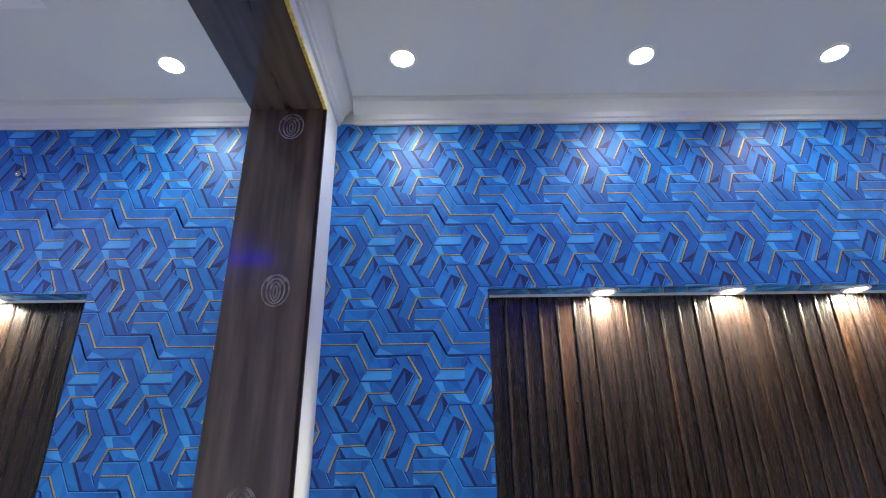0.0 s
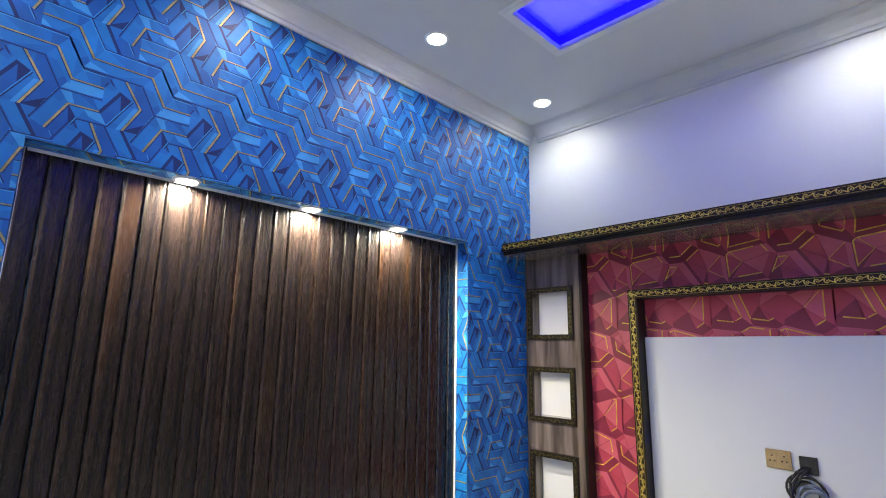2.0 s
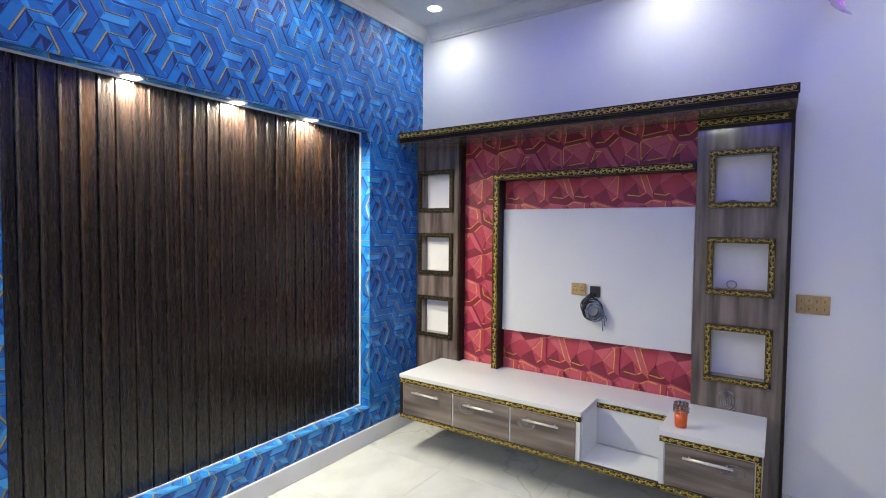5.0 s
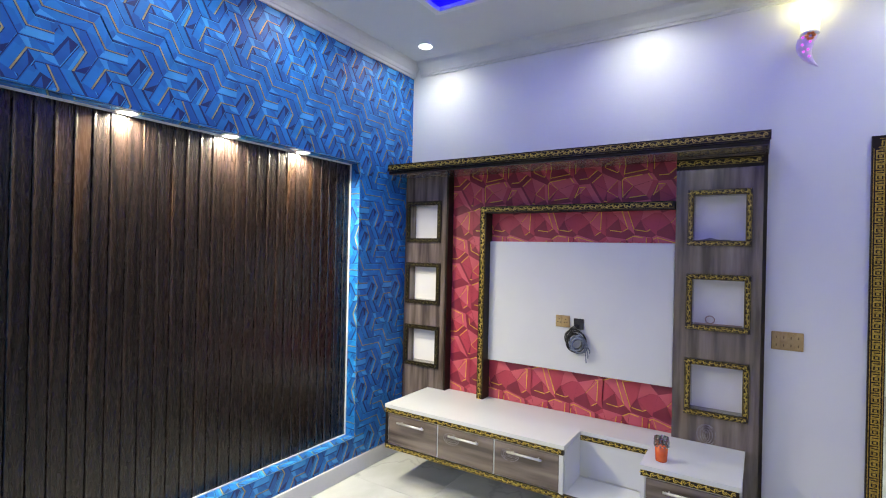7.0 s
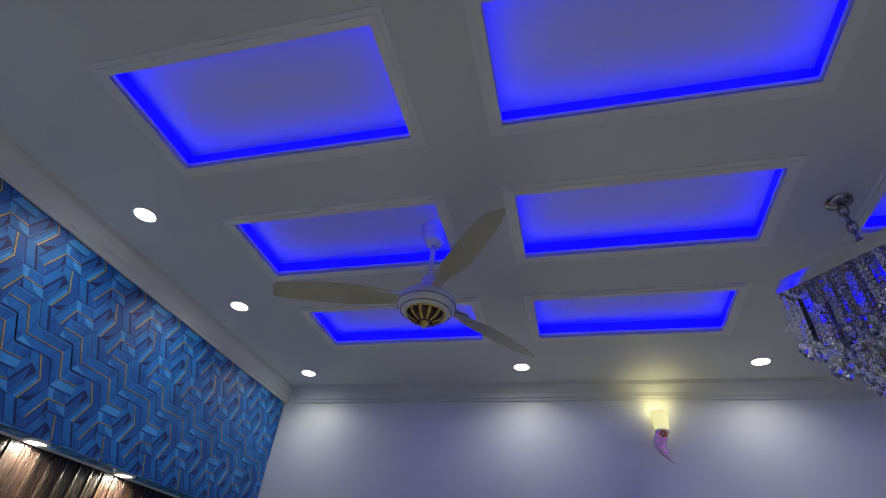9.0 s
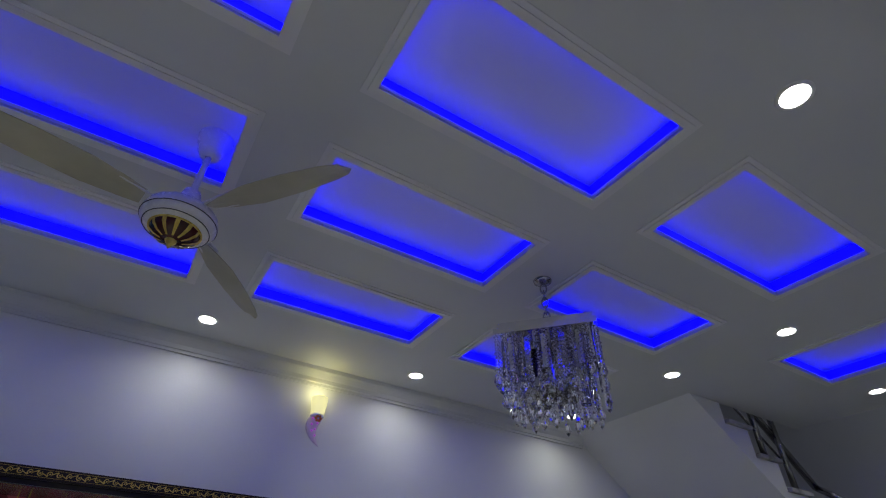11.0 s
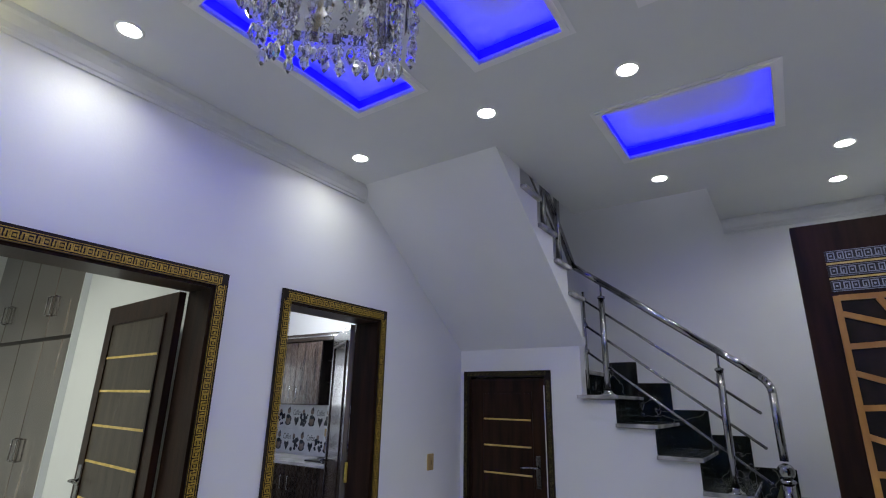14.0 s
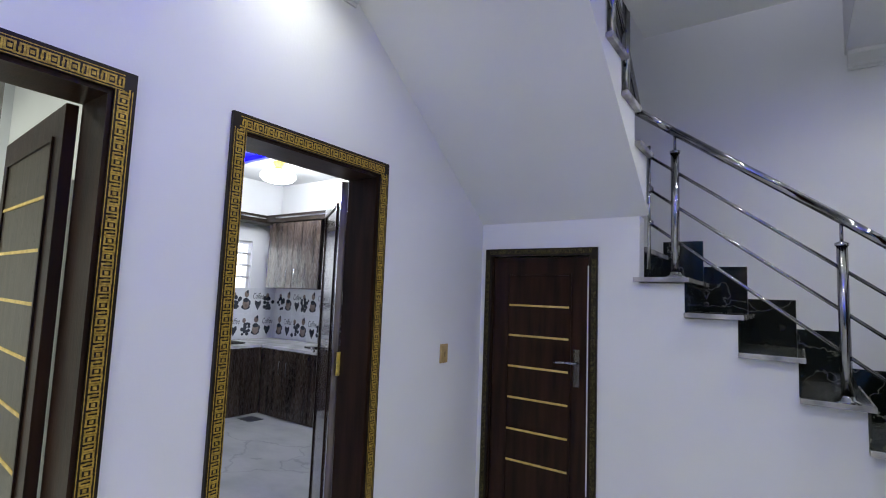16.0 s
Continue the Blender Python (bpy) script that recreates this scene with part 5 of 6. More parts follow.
lattice_bar((0.5, 0.2), (0.5, 1.965)); lattice_bar((0.0, 1.955), (0.49, 1.955)); lattice_bar((0.012, 0.2), (0.012, 1.945))
for k in range(7):
    z = 1.945 - 0.25 * k
    a, b, c = (0.49, z - 0.06), (0.30, z - 0.13), (0.36, z)
    lattice_bar(a, b); lattice_bar(c, b); lattice_bar(b, (0.17, z - 0.03)); lattice_bar(b, (0.33, z - 0.25)); lattice_bar((0.17, z - 0.03), (0.02, z - 0.1)); lattice_bar((0.17, z - 0.03), (0.14, z - 0.25)); lattice_bar((0.49, z - 0.2), (0.31, z - 0.19))
b = bmesh.new()
bent(b, [(0.56, MDY, 1.15), (0.56, MDY + 0.05, 1.13), (0.56, MDY + 0.055, 0.9), (0.56, MDY, 0.88)], 0.01, 8)
part("pull_handle", b, STEEL, e, "steel pull handle")
t = thing("door_frame", (XP1, -3.03, 0), "dark wood frame of the main entrance", "door frame")
m = bmesh.new()
box(m, XP0, XP1 + 0.01, -3.449, -3.42, 0, 2.34); box(m, XP0, XP1 + 0.01, -2.65, -2.621, 0, 2.34); box(m, XP0, XP1 + 0.01, -3.42, -2.65, 2.31, 2.339)
part("lining", m, DOORWOOD, t)

# ---- ceiling fan ----
FX, FY = 1.52, 1.045
f = thing("ceiling_fan", (FX, FY, 2.52), "white ceiling fan with cream blades and a maroon-gold cup", "ceiling fan")
m = bmesh.new()
lathe(m, [(0.012, 2.9), (0.03, 2.905), (0.044, 2.93), (0.046, 2.96), (0.055, 2.965), (0.06, 3.0), (0.062, 3.049)], (FX, FY, 0), 24)
part("canopy", m, FANWHITE, f)
m = bmesh.new()
tube(m, (FX, FY, 2.7), (FX, FY, 2.93), 0.011, 12)
part("downrod", m, FANWHITE, f)
m = bmesh.new()
lathe(m, [(0.012, 2.745), (0.026, 2.735), (0.034, 2.70), (0.045, 2.675), (0.085, 2.655), (0.107, 2.635), (0.114, 2.612), (0.112, 2.598), (0.104, 2.585), (0.09, 2.575), (0.073, 2.57)], (FX, FY, 0), 36)
body = part("motor_housing", m, FANWHITE, f)
for r, z in ((0.1135, 2.603), (0.097, 2.579)):
    m = bmesh.new()
    torus(m, (FX, FY, z), r, 0.0016, (0, 0, 1), 36, 5)
    part("pinstripe", m, BLACKP, body, "thin dark pinstripe")
m = bmesh.new()
lathe(m, [(0.074, 2.571), (0.068, 2.556), (0.052, 2.543), (0.03, 2.535), (0.016, 2.533)], (FX, FY, 0), 30)
cup = part("cup", m, FANRED, f, "dark maroon cup")
for k in range(12):
    a = 2 * math.pi * k / 12
    m = bmesh.new()
    pr = [(0.075, 2.569), (0.0695, 2.5545), (0.053, 2.5415), (0.031, 2.533)]
    for (r0, z0), (r1, z1) in zip(pr, pr[1:]):
        w0, w1 = 0.085, 0.085
        m.faces.new([m.verts.new((FX + r * math.cos(a + w), FY + r * math.sin(a + w), z)) for r, z, w in ((r0, z0, -w0), (r0, z0, w0), (r1, z1, w1), (r1, z1, -w1))])
    part("gold_rib", m, GOLD, cup, "gold rib")
m = bmesh.new()
lathe(m, [(0.018, 2.535), (0.016, 2.528), (0.009, 2.52), (0.004, 2.508), (0.0005, 2.503)], (FX, FY, 0), 16)
part("finial", m, GOLD, f, "pointed gold finial")
m = bmesh.new()
torus(m, (FX, FY, 2.570), 0.076, 0.0035, (0, 0, 1), 36, 6)
part("gold_ring", m, GOLD, f)
for ang in (105, 216, 324):
    m = bmesh.new()
    a = math.radians(ang)
    u, v = Vector((math.cos(a), math.sin(a), 0)), Vector((-math.sin(a), math.cos(a), 0))
    O = Vector((FX, FY, 2.632))
    rows = []
    for r, w, z in ((0.12, 0.022, 0.0), (0.18, 0.036, 0.0), (0.28, 0.052, -0.002), (0.42, 0.05, -0.005), (0.54, 0.04, -0.009), (0.59, 0.03, -0.011), (0.605, 0.016, -0.012)):
        rows.append([[m.verts.new(O + u * r + v * w * s + Vector((0, 0, z + 0.012 * s + h))) for s in (-1, 0, 1)] for h in (0.0, 0.003)])
    for A, B in zip(rows, rows[1:]):
        for h in (0, 1):
            for s in (0, 1):
                m.faces.new((A[h][s], A[h][s + 1], B[h][s + 1], B[h][s]))
        for s in (0, 2):
            m.faces.new((A[0][s], B[0][s], B[1][s], A[1][s]))
    b = part("blade", m, FANBLADE, f, "cream metal blade")
    m = bmesh.new()
    q = [O + u * 0.09 + v * 0.018, O + u * 0.2 + v * 0.03, O + u * 0.2 - v * 0.03, O + u * 0.09 - v * 0.018]
    lo, hi = [m.verts.new(p + Vector((0, 0, 0.007))) for p in q], [m.verts.new(p + Vector((0, 0, 0.012))) for p in q]
    m.faces.new(lo[::-1]); m.faces.new(hi)
    for i in range(4):
        m.faces.new((lo[i], lo[(i + 1) % 4], hi[(i + 1) % 4], hi[i]))
    part("blade_iron", m, FANWHITE, b)

# ---- chandelier ----
HX, HY = 1.455, -0.418
HM = Matrix.Translation((HX, HY, 0)) @ Matrix.Rotation(radians(40.5), 4, "Z")
h = thing("chandelier", (HX, HY, 2.1), "square chrome chandelier hung with strands of clear crystal beads", "chandelier")


def HP(n, bm, mat, par=None, lab=""):
    bmesh.ops.transform(bm, matrix=HM, verts=bm.verts[:])
    return part(n, bm, mat, par or h, lab)


S = 0.2
bm = slab(-S + 0.012, S - 0.012, -S + 0.012, S - 0.012, 2.575, 2.603, 0.002)
plate = HP("top_plate", bm, CHROME)
bm = bmesh.new()
for a in (-1, 1):
    for w in range(2):
        e0, e1 = a * (S - 0.002), a * (S - 0.0005)
        if w:
            box(bm, -S, S, e0, e1, 2.552, 2.5745)
        else:
            box(bm, e0, e1, -S + 0.003, S - 0.003, 2.552, 2.5745)
HP("skirt", bm, CHROME, None, "mirror-bright chrome skirt")
bm = bmesh.new()
lathe(bm, [(0.042, 2.899), (0.04, 2.89), (0.018, 2.882), (0.006, 2.876)], (0, 0, 0), 20)
HP("ceiling_cup", bm, STEEL)
for k in range(7):
    bm = bmesh.new()
    torus(bm, (0, 0, 2.855 - 0.036 * k), 0.014, 0.0035, (1, 0, 0) if k % 2 else (0, 1, 0), 14, 6)
    bmesh.ops.scale(bm, vec=(1, 1, 1.7), verts=bm.verts[:], space=Matrix.Translation((0, 0, -(2.855 - 0.036 * k))))
    HP("chain_link", bm, STEEL)
bm = slab(-0.11, 0.11, -0.11, 0.11, 2.36, 2.375, 0.001)
HP("inner_plate", bm, CHROME)


def strand_mesh(name, beads, drop):
    bm = bmesh.new()
    z = 0.0
    for k in range(beads):
        r = 0.0075 if k % 4 else 0.0105
        top, bot = bm.verts.new((0, 0, z)), bm.verts.new((0, 0, z - 2 * r))
        ring = [bm.verts.new((r * math.cos(i * math.pi / 3), r * math.sin(i * math.pi / 3), z - r)) for i in range(6)]
        for i in range(6):
            bm.faces.new((top, ring[i], ring[(i + 1) % 6])); bm.faces.new((bot, ring[(i + 1) % 6], ring[i]))
        z -= 2 * r + 0.001
    a = bm.verts.new((0, 0, z))
    r1 = [bm.verts.new((0.009 * math.cos(i * math.pi / 3), 0.009 * math.sin(i * math.pi / 3), z - 0.012)) for i in range(6)]
    r2 = [bm.verts.new((drop * math.cos(i * math.pi / 3), drop * math.sin(i * math.pi / 3), z - 0.034)) for i in range(6)]
    c = bm.verts.new((0, 0, z - 0.056))
    for i in range(6):
        j = (i + 1) % 6
        bm.faces.new((a, r1[i], r1[j])); bm.faces.new((r1[i], r2[i], r2[j], r1[j])); bm.faces.new((r2[i], c, r2[j]))
    return mesh_of(name, bm, CRYSTAL)


STR = [strand_mesh("strand", n, 0.014) for n in (9, 11, 13, 15)]
TAGB = slab(-0.012, 0.012, -0.001, 0.001, -0.15, 0.0)
TAG = mesh_of("mirror_tag", TAGB, surface("smoked_mirror", (0.45, 0.45, 0.48), (0.62, 0.62, 0.66), 30, rough=0.04, metal=1.0, var=0.3))
rnd = random.Random(3)
HL = HM @ Matrix.Translation((0, 0, 0))
for ring, (s, n, dz) in enumerate(((S - 0.008, 12, 0), (S - 0.05, 8, 1), (S - 0.1, 5, 2))):
    for side in range(4):
        for k in range(n):
            q = -s + 2 * s * k / n
            x, y = ((q, -s), (s, q), (-q, s), (-s, -q))[side]
            ob = new("strand", STR[min(3, dz + rnd.choice((0, 0, 1)))])
            ob.parent = h
            ob.matrix_parent_inverse = BASE[h.name].inverted()
            ob.matrix_basis = HL @ pose(x, y, 2.555 + rnd.uniform(-0.01, 0.004), 0, 0, rnd.uniform(0, 60))
        for k in range(0 if ring == 2 else 5):
            q = -s * 0.85 + 1.7 * s * (k + 0.4) / 5
            x, y = ((q, -s + 0.015), (s - 0.015, q), (-q, s - 0.015), (-s + 0.015, -q))[side]
            ob = new("mirror_tag", TAG)
            ob.parent = h
            ob.matrix_parent_inverse = BASE[h.name].inverted()
            ob.matrix_basis = HL @ pose(x, y, 2.55 - 0.05 * ring, 0, rnd.uniform(-4, 4), 90 * side + rnd.uniform(-25, 25))

# ---- bedroom beyond the first doorway ----
bm = bmesh.new()
box(bm, XT + 0.2, 7.2, -1.5, -1.40, 0, 2.9); box(bm, 7.2, 7.3, -1.5, 2.9, 0, 2.9); box(bm, XT + 0.2, 7.3, 2.8, 2.9, 0, 2.9)
structure("wall_bedroom", bm, WALL, "plain white bedroom walls", "wall")
structure("ceiling_bedroom", slab(XT + 0.2, 7.3, -1.5, 2.9, 2.9, 3.0), CEIL, "plain white bedroom ceiling", "ceiling")
structure("floor_bedroom", slab(XT + 0.02, 7.3, -1.5, 2.9, -0.1, -0.001), MARBLE, "white marble bedroom floor", "floor")
# Unseen light added to brighten the bedroom, with an invented fitting above it.
lamp("bedroom_lamp", (4.6, 0.4, 2.88), 42, 0.3, spread=160)
downlight(4.6, 0.4, 2.9, 0.01, 0.1)
w = thing("wardrobe", (6.0, -1.37, 0), "tall glossy grey-brown built-in wardrobe with upper and lower doors", "wardrobe")
part("end_panel", slab(5.127, 5.137, -1.399, -1.352, 0.0, 2.85), WHITELAM, w)
part("carcass", slab(5.138, 7.19, -1.399, -1.375, 0.0, 2.85), EDGEWOOD, w)
for k in range(4):
    a = 5.14 + 0.51 * k
    for z0, z1 in ((0.06, 1.895), (1.925, 2.83)):
        d = part("door", slab(a, a + 0.5, -1.3745, -1.352, z0, z1, 0.003), WARDWOOD, w)
        hx = a + 0.46 if k % 2 == 0 else a + 0.04
        zz = 1.0 if z0 < 1 else 2.1
        b = bmesh.new()
        bent(b, [(hx, -1.352, zz), (hx, -1.325, zz + 0.005), (hx, -1.325, zz + 0.155), (hx, -1.352, zz + 0.16)], 0.006, 6)
        part("handle", b, STEEL, d, "steel bar handle")
t = thing("switch", (4.6, -1.4, 0.98), "small gold switch on the white bedroom wall", "switch")
part("plate", slab(4.49, 4.56, -1.3995, -1.388, 0.95, 1.06, 0.003), BRASSP, t)
part("rocker", slab(4.503, 4.547, -1.3878, -1.383, 0.97, 1.04, 0.002), BRASSP, t)

# ---- kitchen ----
KE, KS, KF = 6.6, -4.45, 0.085
bm = bmesh.new()
box(bm, XT + 0.2, KE + 0.2, KS - 0.2, KS, 0, 3.0)
for r in ((KS, -4.08, 0, 3.0), (-4.08, -3.21, 0, 1.0), (-4.08, -3.21, 1.97, 3.0), (-3.21, -1.5, 0, 3.0)):
    box(bm, KE, KE + 0.2, r[0], r[1], r[2], r[3])
box(bm, XT + 0.2, KE, -1.51, -1.501, 0, 3.0)
structure("wall_kitchen", bm, WALL, "white kitchen walls above the tiles", "wall")
structure("ceiling_kitchen", plate_with_holes(bmesh.new(), XT + 0.2, KE + 0.2, KS - 0.2, -1.5, 2.72, 2.735, [(4.7, 6.0, -3.5, -2.6)]), CEIL, "white kitchen ceiling", "ceiling")
structure("floor_kitchen", slab(XT + 0.02, KE, KS, -1.5, -0.1, KF), MARBLE, "pale polished kitchen floor", "floor")
solo("floor_drain", slab(5.72, 5.92, -3.76, -3.6, KF + 0.0005, KF + 0.004), surface("dark_drain_steel", (0.05, 0.06, 0.08), (0.12, 0.13, 0.16), 40, rough=0.4, metal=0.5), "square grey floor drain in the kitchen floor", "drain")
KX, KY, KT = 6.0, -3.87, 0.81


def kitchen_unit(name, x0, x1, y0, y1, z0, z1, face, doors, label, group):
    t = thing(name, ((x0 + x1) / 2, (y0 + y1) / 2, z0), label, "kitchen cabinet", group)
    part("carcass", slab(x0, x1, y0, y1, z0, z1), EDGEWOOD, t)
    for k in range(doors):
        if face == "y":
            w = (x1 - x0) / doors
            d = part("door", slab(x0 + w * k + 0.004, x0 + w * (k + 1) - 0.004, y1 + 0.0005, y1 + 0.018, z0 + 0.006, z1 - 0.006, 0.002), KITWOOD, t)
            hx, hy = x0 + w * (k + (0.85 if k % 2 == 0 else 0.15)), y1 + 0.018
            pts = [(hx, hy, 0), (hx, hy + 0.025, 0.004), (hx, hy + 0.025, 0.13), (hx, hy, 0.134)]
        else:
            w = (y1 - y0) / doors
            d = part("door", slab(x0 - 0.018, x0 - 0.0005, y0 + w * k + 0.004, y0 + w * (k + 1) - 0.004, z0 + 0.006, z1 - 0.006, 0.002), KITWOOD, t)
            hx, hy = x0 - 0.018, y0 + w * (k + (0.85 if k % 2 == 0 else 0.15))
            pts = [(hx, hy, 0), (hx - 0.025, hy, 0.004), (hx - 0.025, hy, 0.13), (hx, hy, 0.134)]
        zz = z0 + 0.08 if z0 > 1 else z1 - 0.25
        b = bmesh.new()
        bent(b, [(p[0], p[1], zz + p[2]) for p in pts], 0.006, 6)
        part("handle", b, STEEL, d, "steel bar handle")
    return t


kitchen_unit("base_cabinet", 5.2, 5.98, KS + 0.002, KY - 0.02, KF + 0.0005, KT - 0.03, "y", 2, "glossy dark brown kitchen base cabinet with steel handles", "kitchen base cabinets")
kitchen_unit("base_cabinet", 4.3, 5.195, KS + 0.002, KY - 0.02, KF + 0.0005, KT - 0.03, "y", 2, "glossy dark brown kitchen base cabinet with steel handles", "kitchen base cabinets")
kitchen_unit("base_cabinet", KX + 0.02, KE - 0.002, KY - 0.015, -2.0, KF + 0.0005, KT - 0.03, "x", 4, "glossy dark brown kitchen base cabinet with steel handles", "kitchen base cabinets")
kitchen_unit("wall_cabinet", 5.42, 6.32, KS + 0.002, KS + 0.33, 1.42, 2.18, "y", 2, "glossy dark brown kitchen wall cabinet", "kitchen wall cabinets")
s = thing("corner_shelf", (5.2, KS + 0.15, 1.36), "dark open corner shelf beside the wall cabinets", "shelf")
part("back", slab(5.08, 5.41, KS + 0.002, KS + 0.02, 1.42, 2.18), BLACKP, s)
for z in (1.42, 1.68, 1.94):
    part("shelf_board", slab(5.18, 5.41, KS + 0.021, KS + 0.25, z, z + 0.015), EDGEWOOD, s)
t = thing("cabinet_cornice", (5.8, KS + 0.2, 2.16), "dark kitchen cabinet cornice with a thin silver line", "cornice")
m = bmesh.new()
box(m, 5.0, KE - 0.002, KS + 0.002, KS + 0.37, 2.182, 2.27); box(m, 6.36, KE - 0.002, KS + 0.372, -2.6, 2.182, 2.27)
part("board", m, EDGEWOOD, t)
m = bmesh.new()
box(m, 5.0, 6.2, KS + 0.371, KS + 0.376, 2.225, 2.24); box(m, 6.352, 6.3595, KS + 0.38, -2.6, 2.225, 2.24)
part("silver_line", m, STEEL, t)
m = bmesh.new()
prism(m, [(4.28, KS + 0.001), (KE - 0.001, KS + 0.001), (KE - 0.001, -2.0), (KX, -2.0), (KX, KY), (4.28, KY)], "z", KT - 0.0295, KT)
solo("kitchen_worktop", m, surface("white_marble_worktop", (0.5, 0.5, 0.5), (0.75, 0.75, 0.76), 6, rough=0.12, detail=10), "pale marble kitchen worktop", "worktop")
PRINTS = [surface("tile_%s" % n, d, l, 9, rough=0.15, var=0.03) for n, d, l in (("white", (0.68, 0.7, 0.72), (0.78, 0.8, 0.82)), ("ink", (0.02, 0.025, 0.035), (0.08, 0.09, 0.11)), ("brown", (0.18, 0.14, 0.12), (0.35, 0.29, 0.26)))]
bt = structure("backsplash", slab(4.3, KE, KS, KS + 0.004, KT, 1.42), SKIRT, "kitchen splashback of printed white tiles", "tiles")
rnd = random.Random(11)


def lettering(body, size):
    """The faces of a word as flat polygons."""
    cu = bpy.data.curves.new("lettering", "FONT")
    cu.body, cu.size, cu.shear, cu.resolution_u = body, size, 0.25, 2
    ob = bpy.data.objects.new("lettering", cu)
    me = ob.to_mesh()
    out = [[(me.vertices[v].co.x, me.vertices[v].co.y) for v in f.vertices] for f in me.polygons]
    ob.to_mesh_clear()
    bpy.data.objects.remove(ob)
    bpy.data.curves.remove(cu)
    return out


COFFEE = lettering("Coffee", 0.1)


def print_tile(kind, wall, u, z):
    """A white tile with a printed motif: 0 cup, 1 heart and lettering bars, 2 bean cluster."""
    q, W, Hh = bmesh.new(), 0.292, 0.295
    place = (lambda a, b, l: (u + W - a, KS + 0.0045 + l, z + b)) if wall == "y" else (lambda a, b, l: (KE - 0.0005 - l, u + W - a, z + b))
    def poly(pts, mat, l, f=1.0, ox=0.0):
        q.faces.new([q.verts.new(place(ox + f * a, b, l)) for a, b in pts]).material_index = mat
    poly([(0, 0), (W, 0), (W, Hh), (0, Hh)], 0, 0.004)
    for x, y in (((0, 0), (W, 0)), ((W, 0), (W, Hh)), ((W, Hh), (0, Hh)), ((0, Hh), (0, 0))):
        q.faces.new([q.verts.new(place(a, b, l)) for (a, b), l in ((x, 0), (y, 0), (y, 0.004), (x, 0.004))])
    for half in (0, 1):
        f, ox, motif = 0.56, half * 0.148 - 0.01, (kind + half) % 3
        def disc(cx, cy, r, mat, l, sy=1.0, n=12):
            poly([(cx + 1.2 * r * math.cos(2 * math.pi * i / n), cy + sy * 1.1 * r * math.sin(2 * math.pi * i / n)) for i in range(n)], mat, l, f, ox)
        if motif == 0:
            disc(0.13, 0.07, 0.085, 1, 0.0045, 0.35); disc(0.13, 0.11, 0.065, 2, 0.005, 0.9); disc(0.13, 0.15, 0.06, 1, 0.0055, 0.4); disc(0.21, 0.12, 0.03, 1, 0.0048)
            disc(0.14, 0.22, 0.045, 2, 0.0045, 0.8); disc(0.16, 0.25, 0.02, 1, 0.0047)
        elif motif == 1:
            for pts in COFFEE:
                poly([(0.01 + a, 0.17 + b) for a, b in pts], 1, 0.0045, f, ox)
            poly([(0.15, 0.03), (0.23, 0.11), (0.215, 0.15), (0.15, 0.13), (0.085, 0.15), (0.07, 0.11)], 1, 0.0046, f, ox)
        else:
            for k in range(16):
                disc(0.04 + 0.22 * rnd.random(), 0.05 + 0.13 * rnd.random(), 0.022 + 0.018 * rnd.random(), 1, 0.0045 + 0.0001 * k, 0.6, 8)
            disc(0.12, 0.21, 0.035, 2, 0.0046, 0.8)
    ob = part("tile", q, PRINTS, bt)


for r in range(2):
    for k in range(7):
        print_tile((k + r * 2) % 3, "y", 4.45 + 0.3 * k, KT + 0.006 + 0.3 * r)
    for k in range(3):
        print_tile((k + r) % 3, "x", -4.42 + 0.3 * k, KT + 0.006 + 0.3 * r)
t = thing("kitchen_socket", (5.55, KS + 0.01, 1.12), "gold socket plate on the printed tiles", "socket")
part("plate", slab(5.53, 5.62, KS + 0.0095, KS + 0.018, 1.05, 1.14, 0.003), BRASSP, t)
kw = tagged(new("window_kitchen"), "bright kitchen window with white frame and horizontal bars", "window", "", "structure")
kw.location = (KE, -3.64, 1.4)
BASE[kw.name] = Matrix.Translation(kw.location)
m = bmesh.new()
for y in (-4.08, -3.66, -3.25):
    box(m, KE + 0.03, KE + 0.07, y, y + 0.04, 1.0, 1.97)
for z in (1.0, 1.93):
    box(m, KE + 0.031, KE + 0.069, -4.04, -3.25, z, z + 0.04)
part("window_frame", m, TRIMW, kw)
for z in (1.12, 1.26, 1.40, 1.54, 1.68, 1.82):
    b = bmesh.new()
    tube(b, (KE + 0.015, -4.07, z), (KE + 0.015, -3.22, z), 0.012, 6)
    part("window_bar", b, TRIMW, kw)
g = part("pane", slab(KE + 0.045, KE + 0.05, -4.04, -3.25, 1.04, 1.93), GLASS, kw)
g.visible_shadow = False
solo("backdrop", slab(KE + 0.9, KE + 0.92, -6.0, -1.8, 0.2, 2.8), glowing("daylight_haze", (0.92, 0.96, 1.0), 2.2), "bright hazy daylight outside the kitchen window", "backdrop", "", "structure")
t = thing("gas_hob", (5.2, -4.2, KT), "black gas hob on the kitchen worktop", "hob")
part("plate", slab(4.95, 5.45, -4.34, -4.0, KT + 0.0005, KT + 0.02, 0.004), BLACKP, t)
for x in (5.08, 5.32):
    m = bmesh.new()
    torus(m, (x, -4.17, KT + 0.032), 0.07, 0.006, (0, 0, 1), 16, 6)
    part("burner", m, BLACKP, t)
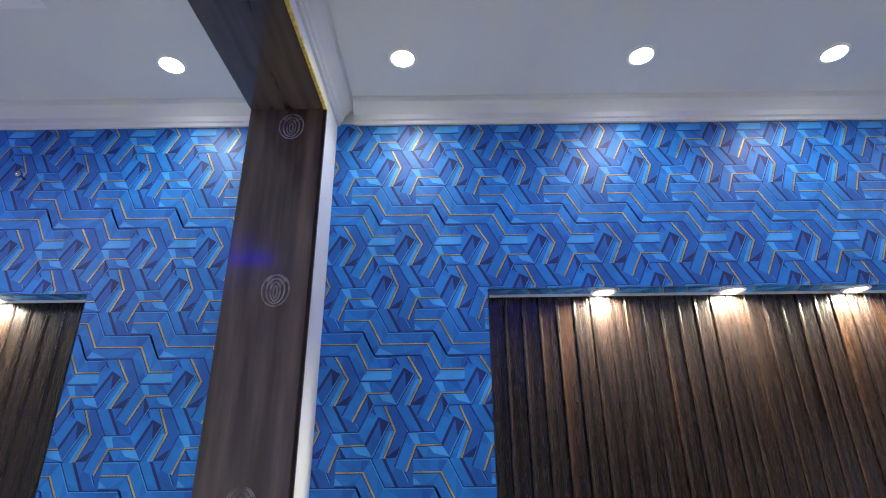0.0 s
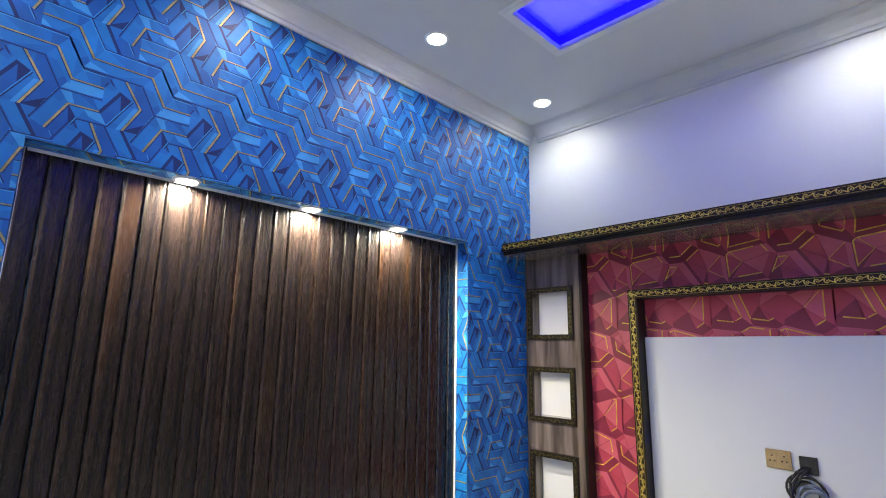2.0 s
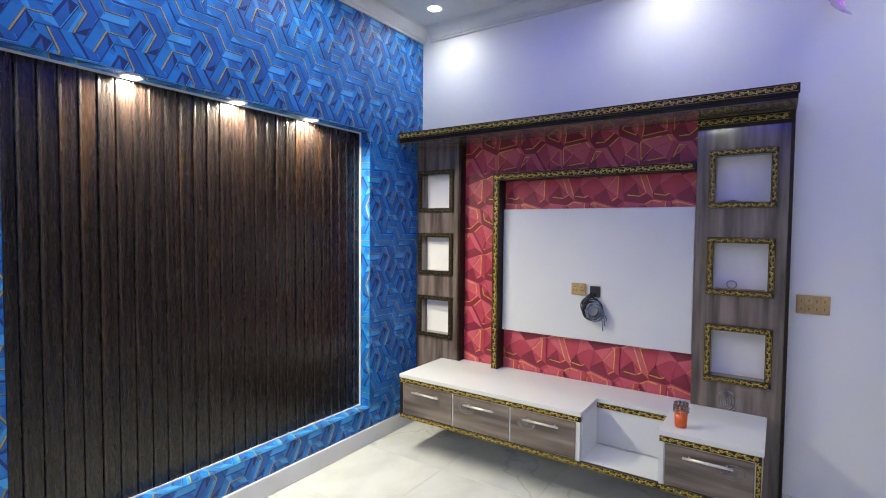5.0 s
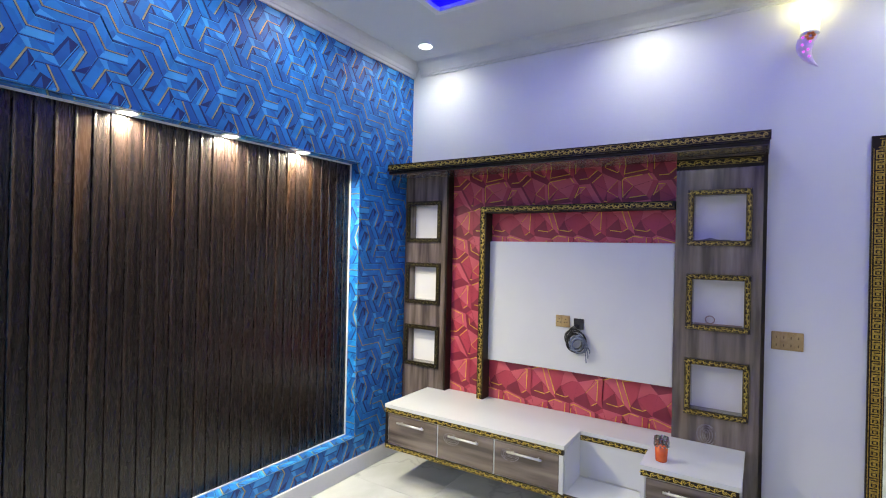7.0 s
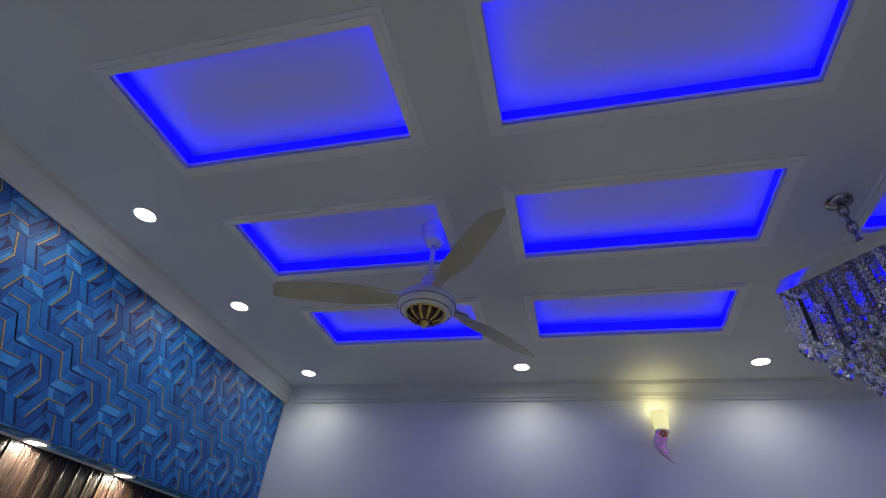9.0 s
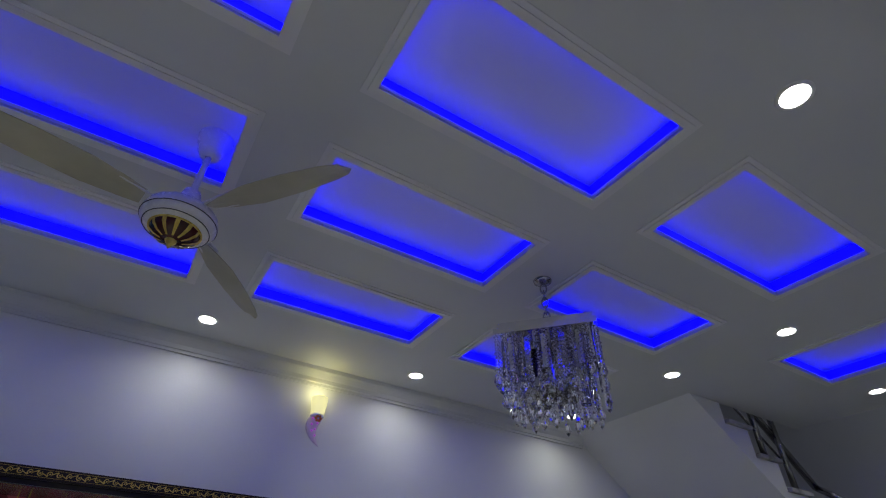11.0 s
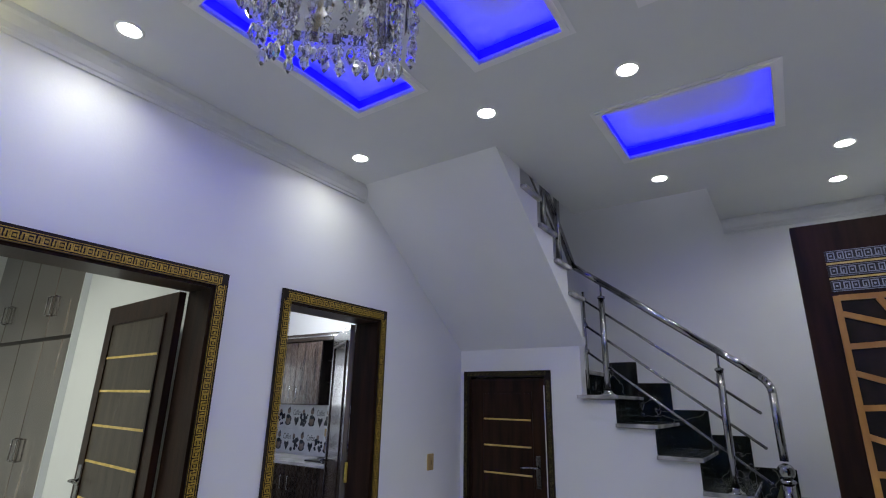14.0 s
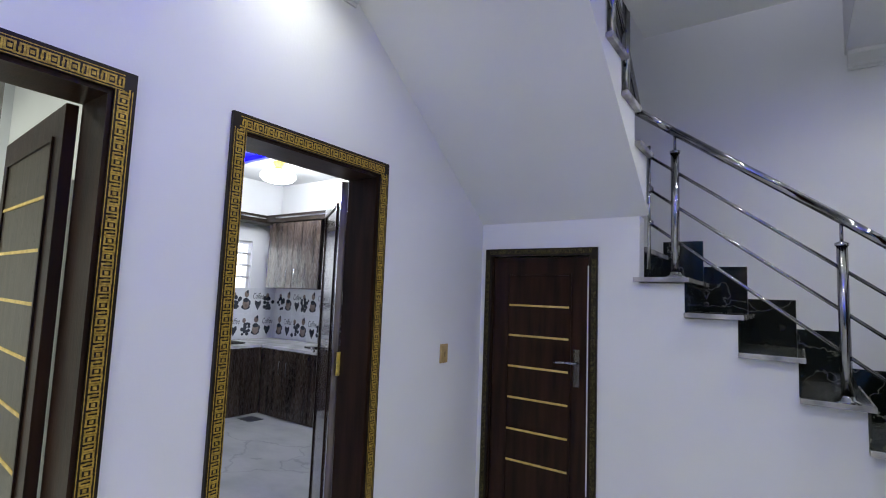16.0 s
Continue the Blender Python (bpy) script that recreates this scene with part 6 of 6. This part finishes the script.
t = thing("sink_bowl", (6.3, -3.3, KT), "small black dish rack on the worktop by the window", "rack")
m = bmesh.new()
for k in range(5):
    tube(m, (6.15, -3.75 + 0.05 * k, KT + 0.012), (6.45, -3.75 + 0.05 * k, KT + 0.012), 0.006, 6)
tube(m, (6.15, -3.77, KT + 0.008), (6.15, -3.53, KT + 0.008), 0.008, 6); tube(m, (6.45, -3.77, KT + 0.008), (6.45, -3.53, KT + 0.008), 0.008, 6)
part("rack", m, BLACKP, t)
m = bmesh.new()
lathe(m, [(0.0005, 0.0), (0.05, 0.0), (0.075, 0.05), (0.08, 0.075), (0.074, 0.075), (0.06, 0.012), (0.0005, 0.012)], (6.42, -3.35, KT + 0.0005), 18)
solo("bowl", m, surface("red_plastic", (0.45, 0.04, 0.04), (0.6, 0.07, 0.06), 20, rough=0.3), "red plastic bowl on the worktop by the window", "bowl")
coffer(4.7, 6.0, -3.5, -2.6, 2.72)
t = thing("kitchen_pendant", (5.6, -3.65, 2.5), "bright kitchen ceiling light with a gold fitting, lit", "ceiling light")
m = bmesh.new()
lathe(m, [(0.06, 2.719), (0.06, 2.70), (0.035, 2.67), (0.03, 2.64), (0.05, 2.63)], (5.6, -3.65, 0), 20)
part("fitting", m, GOLD, t, "gold ceiling fitting")
m = bmesh.new()
lathe(m, [(0.05, 2.63), (0.12, 2.62), (0.17, 2.595), (0.18, 2.56), (0.15, 2.525), (0.09, 2.505), (0.0005, 2.5)], (5.6, -3.65, 0), 28)
part("diffuser", m, glowing("kitchen_diffuser", (0.95, 0.98, 1.0), 8.0), t, "glowing white diffuser")
d = bpy.data.lights.new("kitchen_lamp", "POINT")
d.energy, d.color, d.shadow_soft_size = 24.0, (0.93, 0.97, 1.0), 0.12
new("kitchen_lamp", d).location = (5.6, -3.65, 2.42)

m = bmesh.new()
tube(m, (-1.33, YB + 0.004, 2.56), (-1.33, YB - 0.03, 2.565), 0.005, 8)
ball(m, (-1.33, YB - 0.032, 2.565), 0.014, 10)
solo("wall_hook", m, STEEL, "small metal wall hook on the blue wallpaper", "hook")
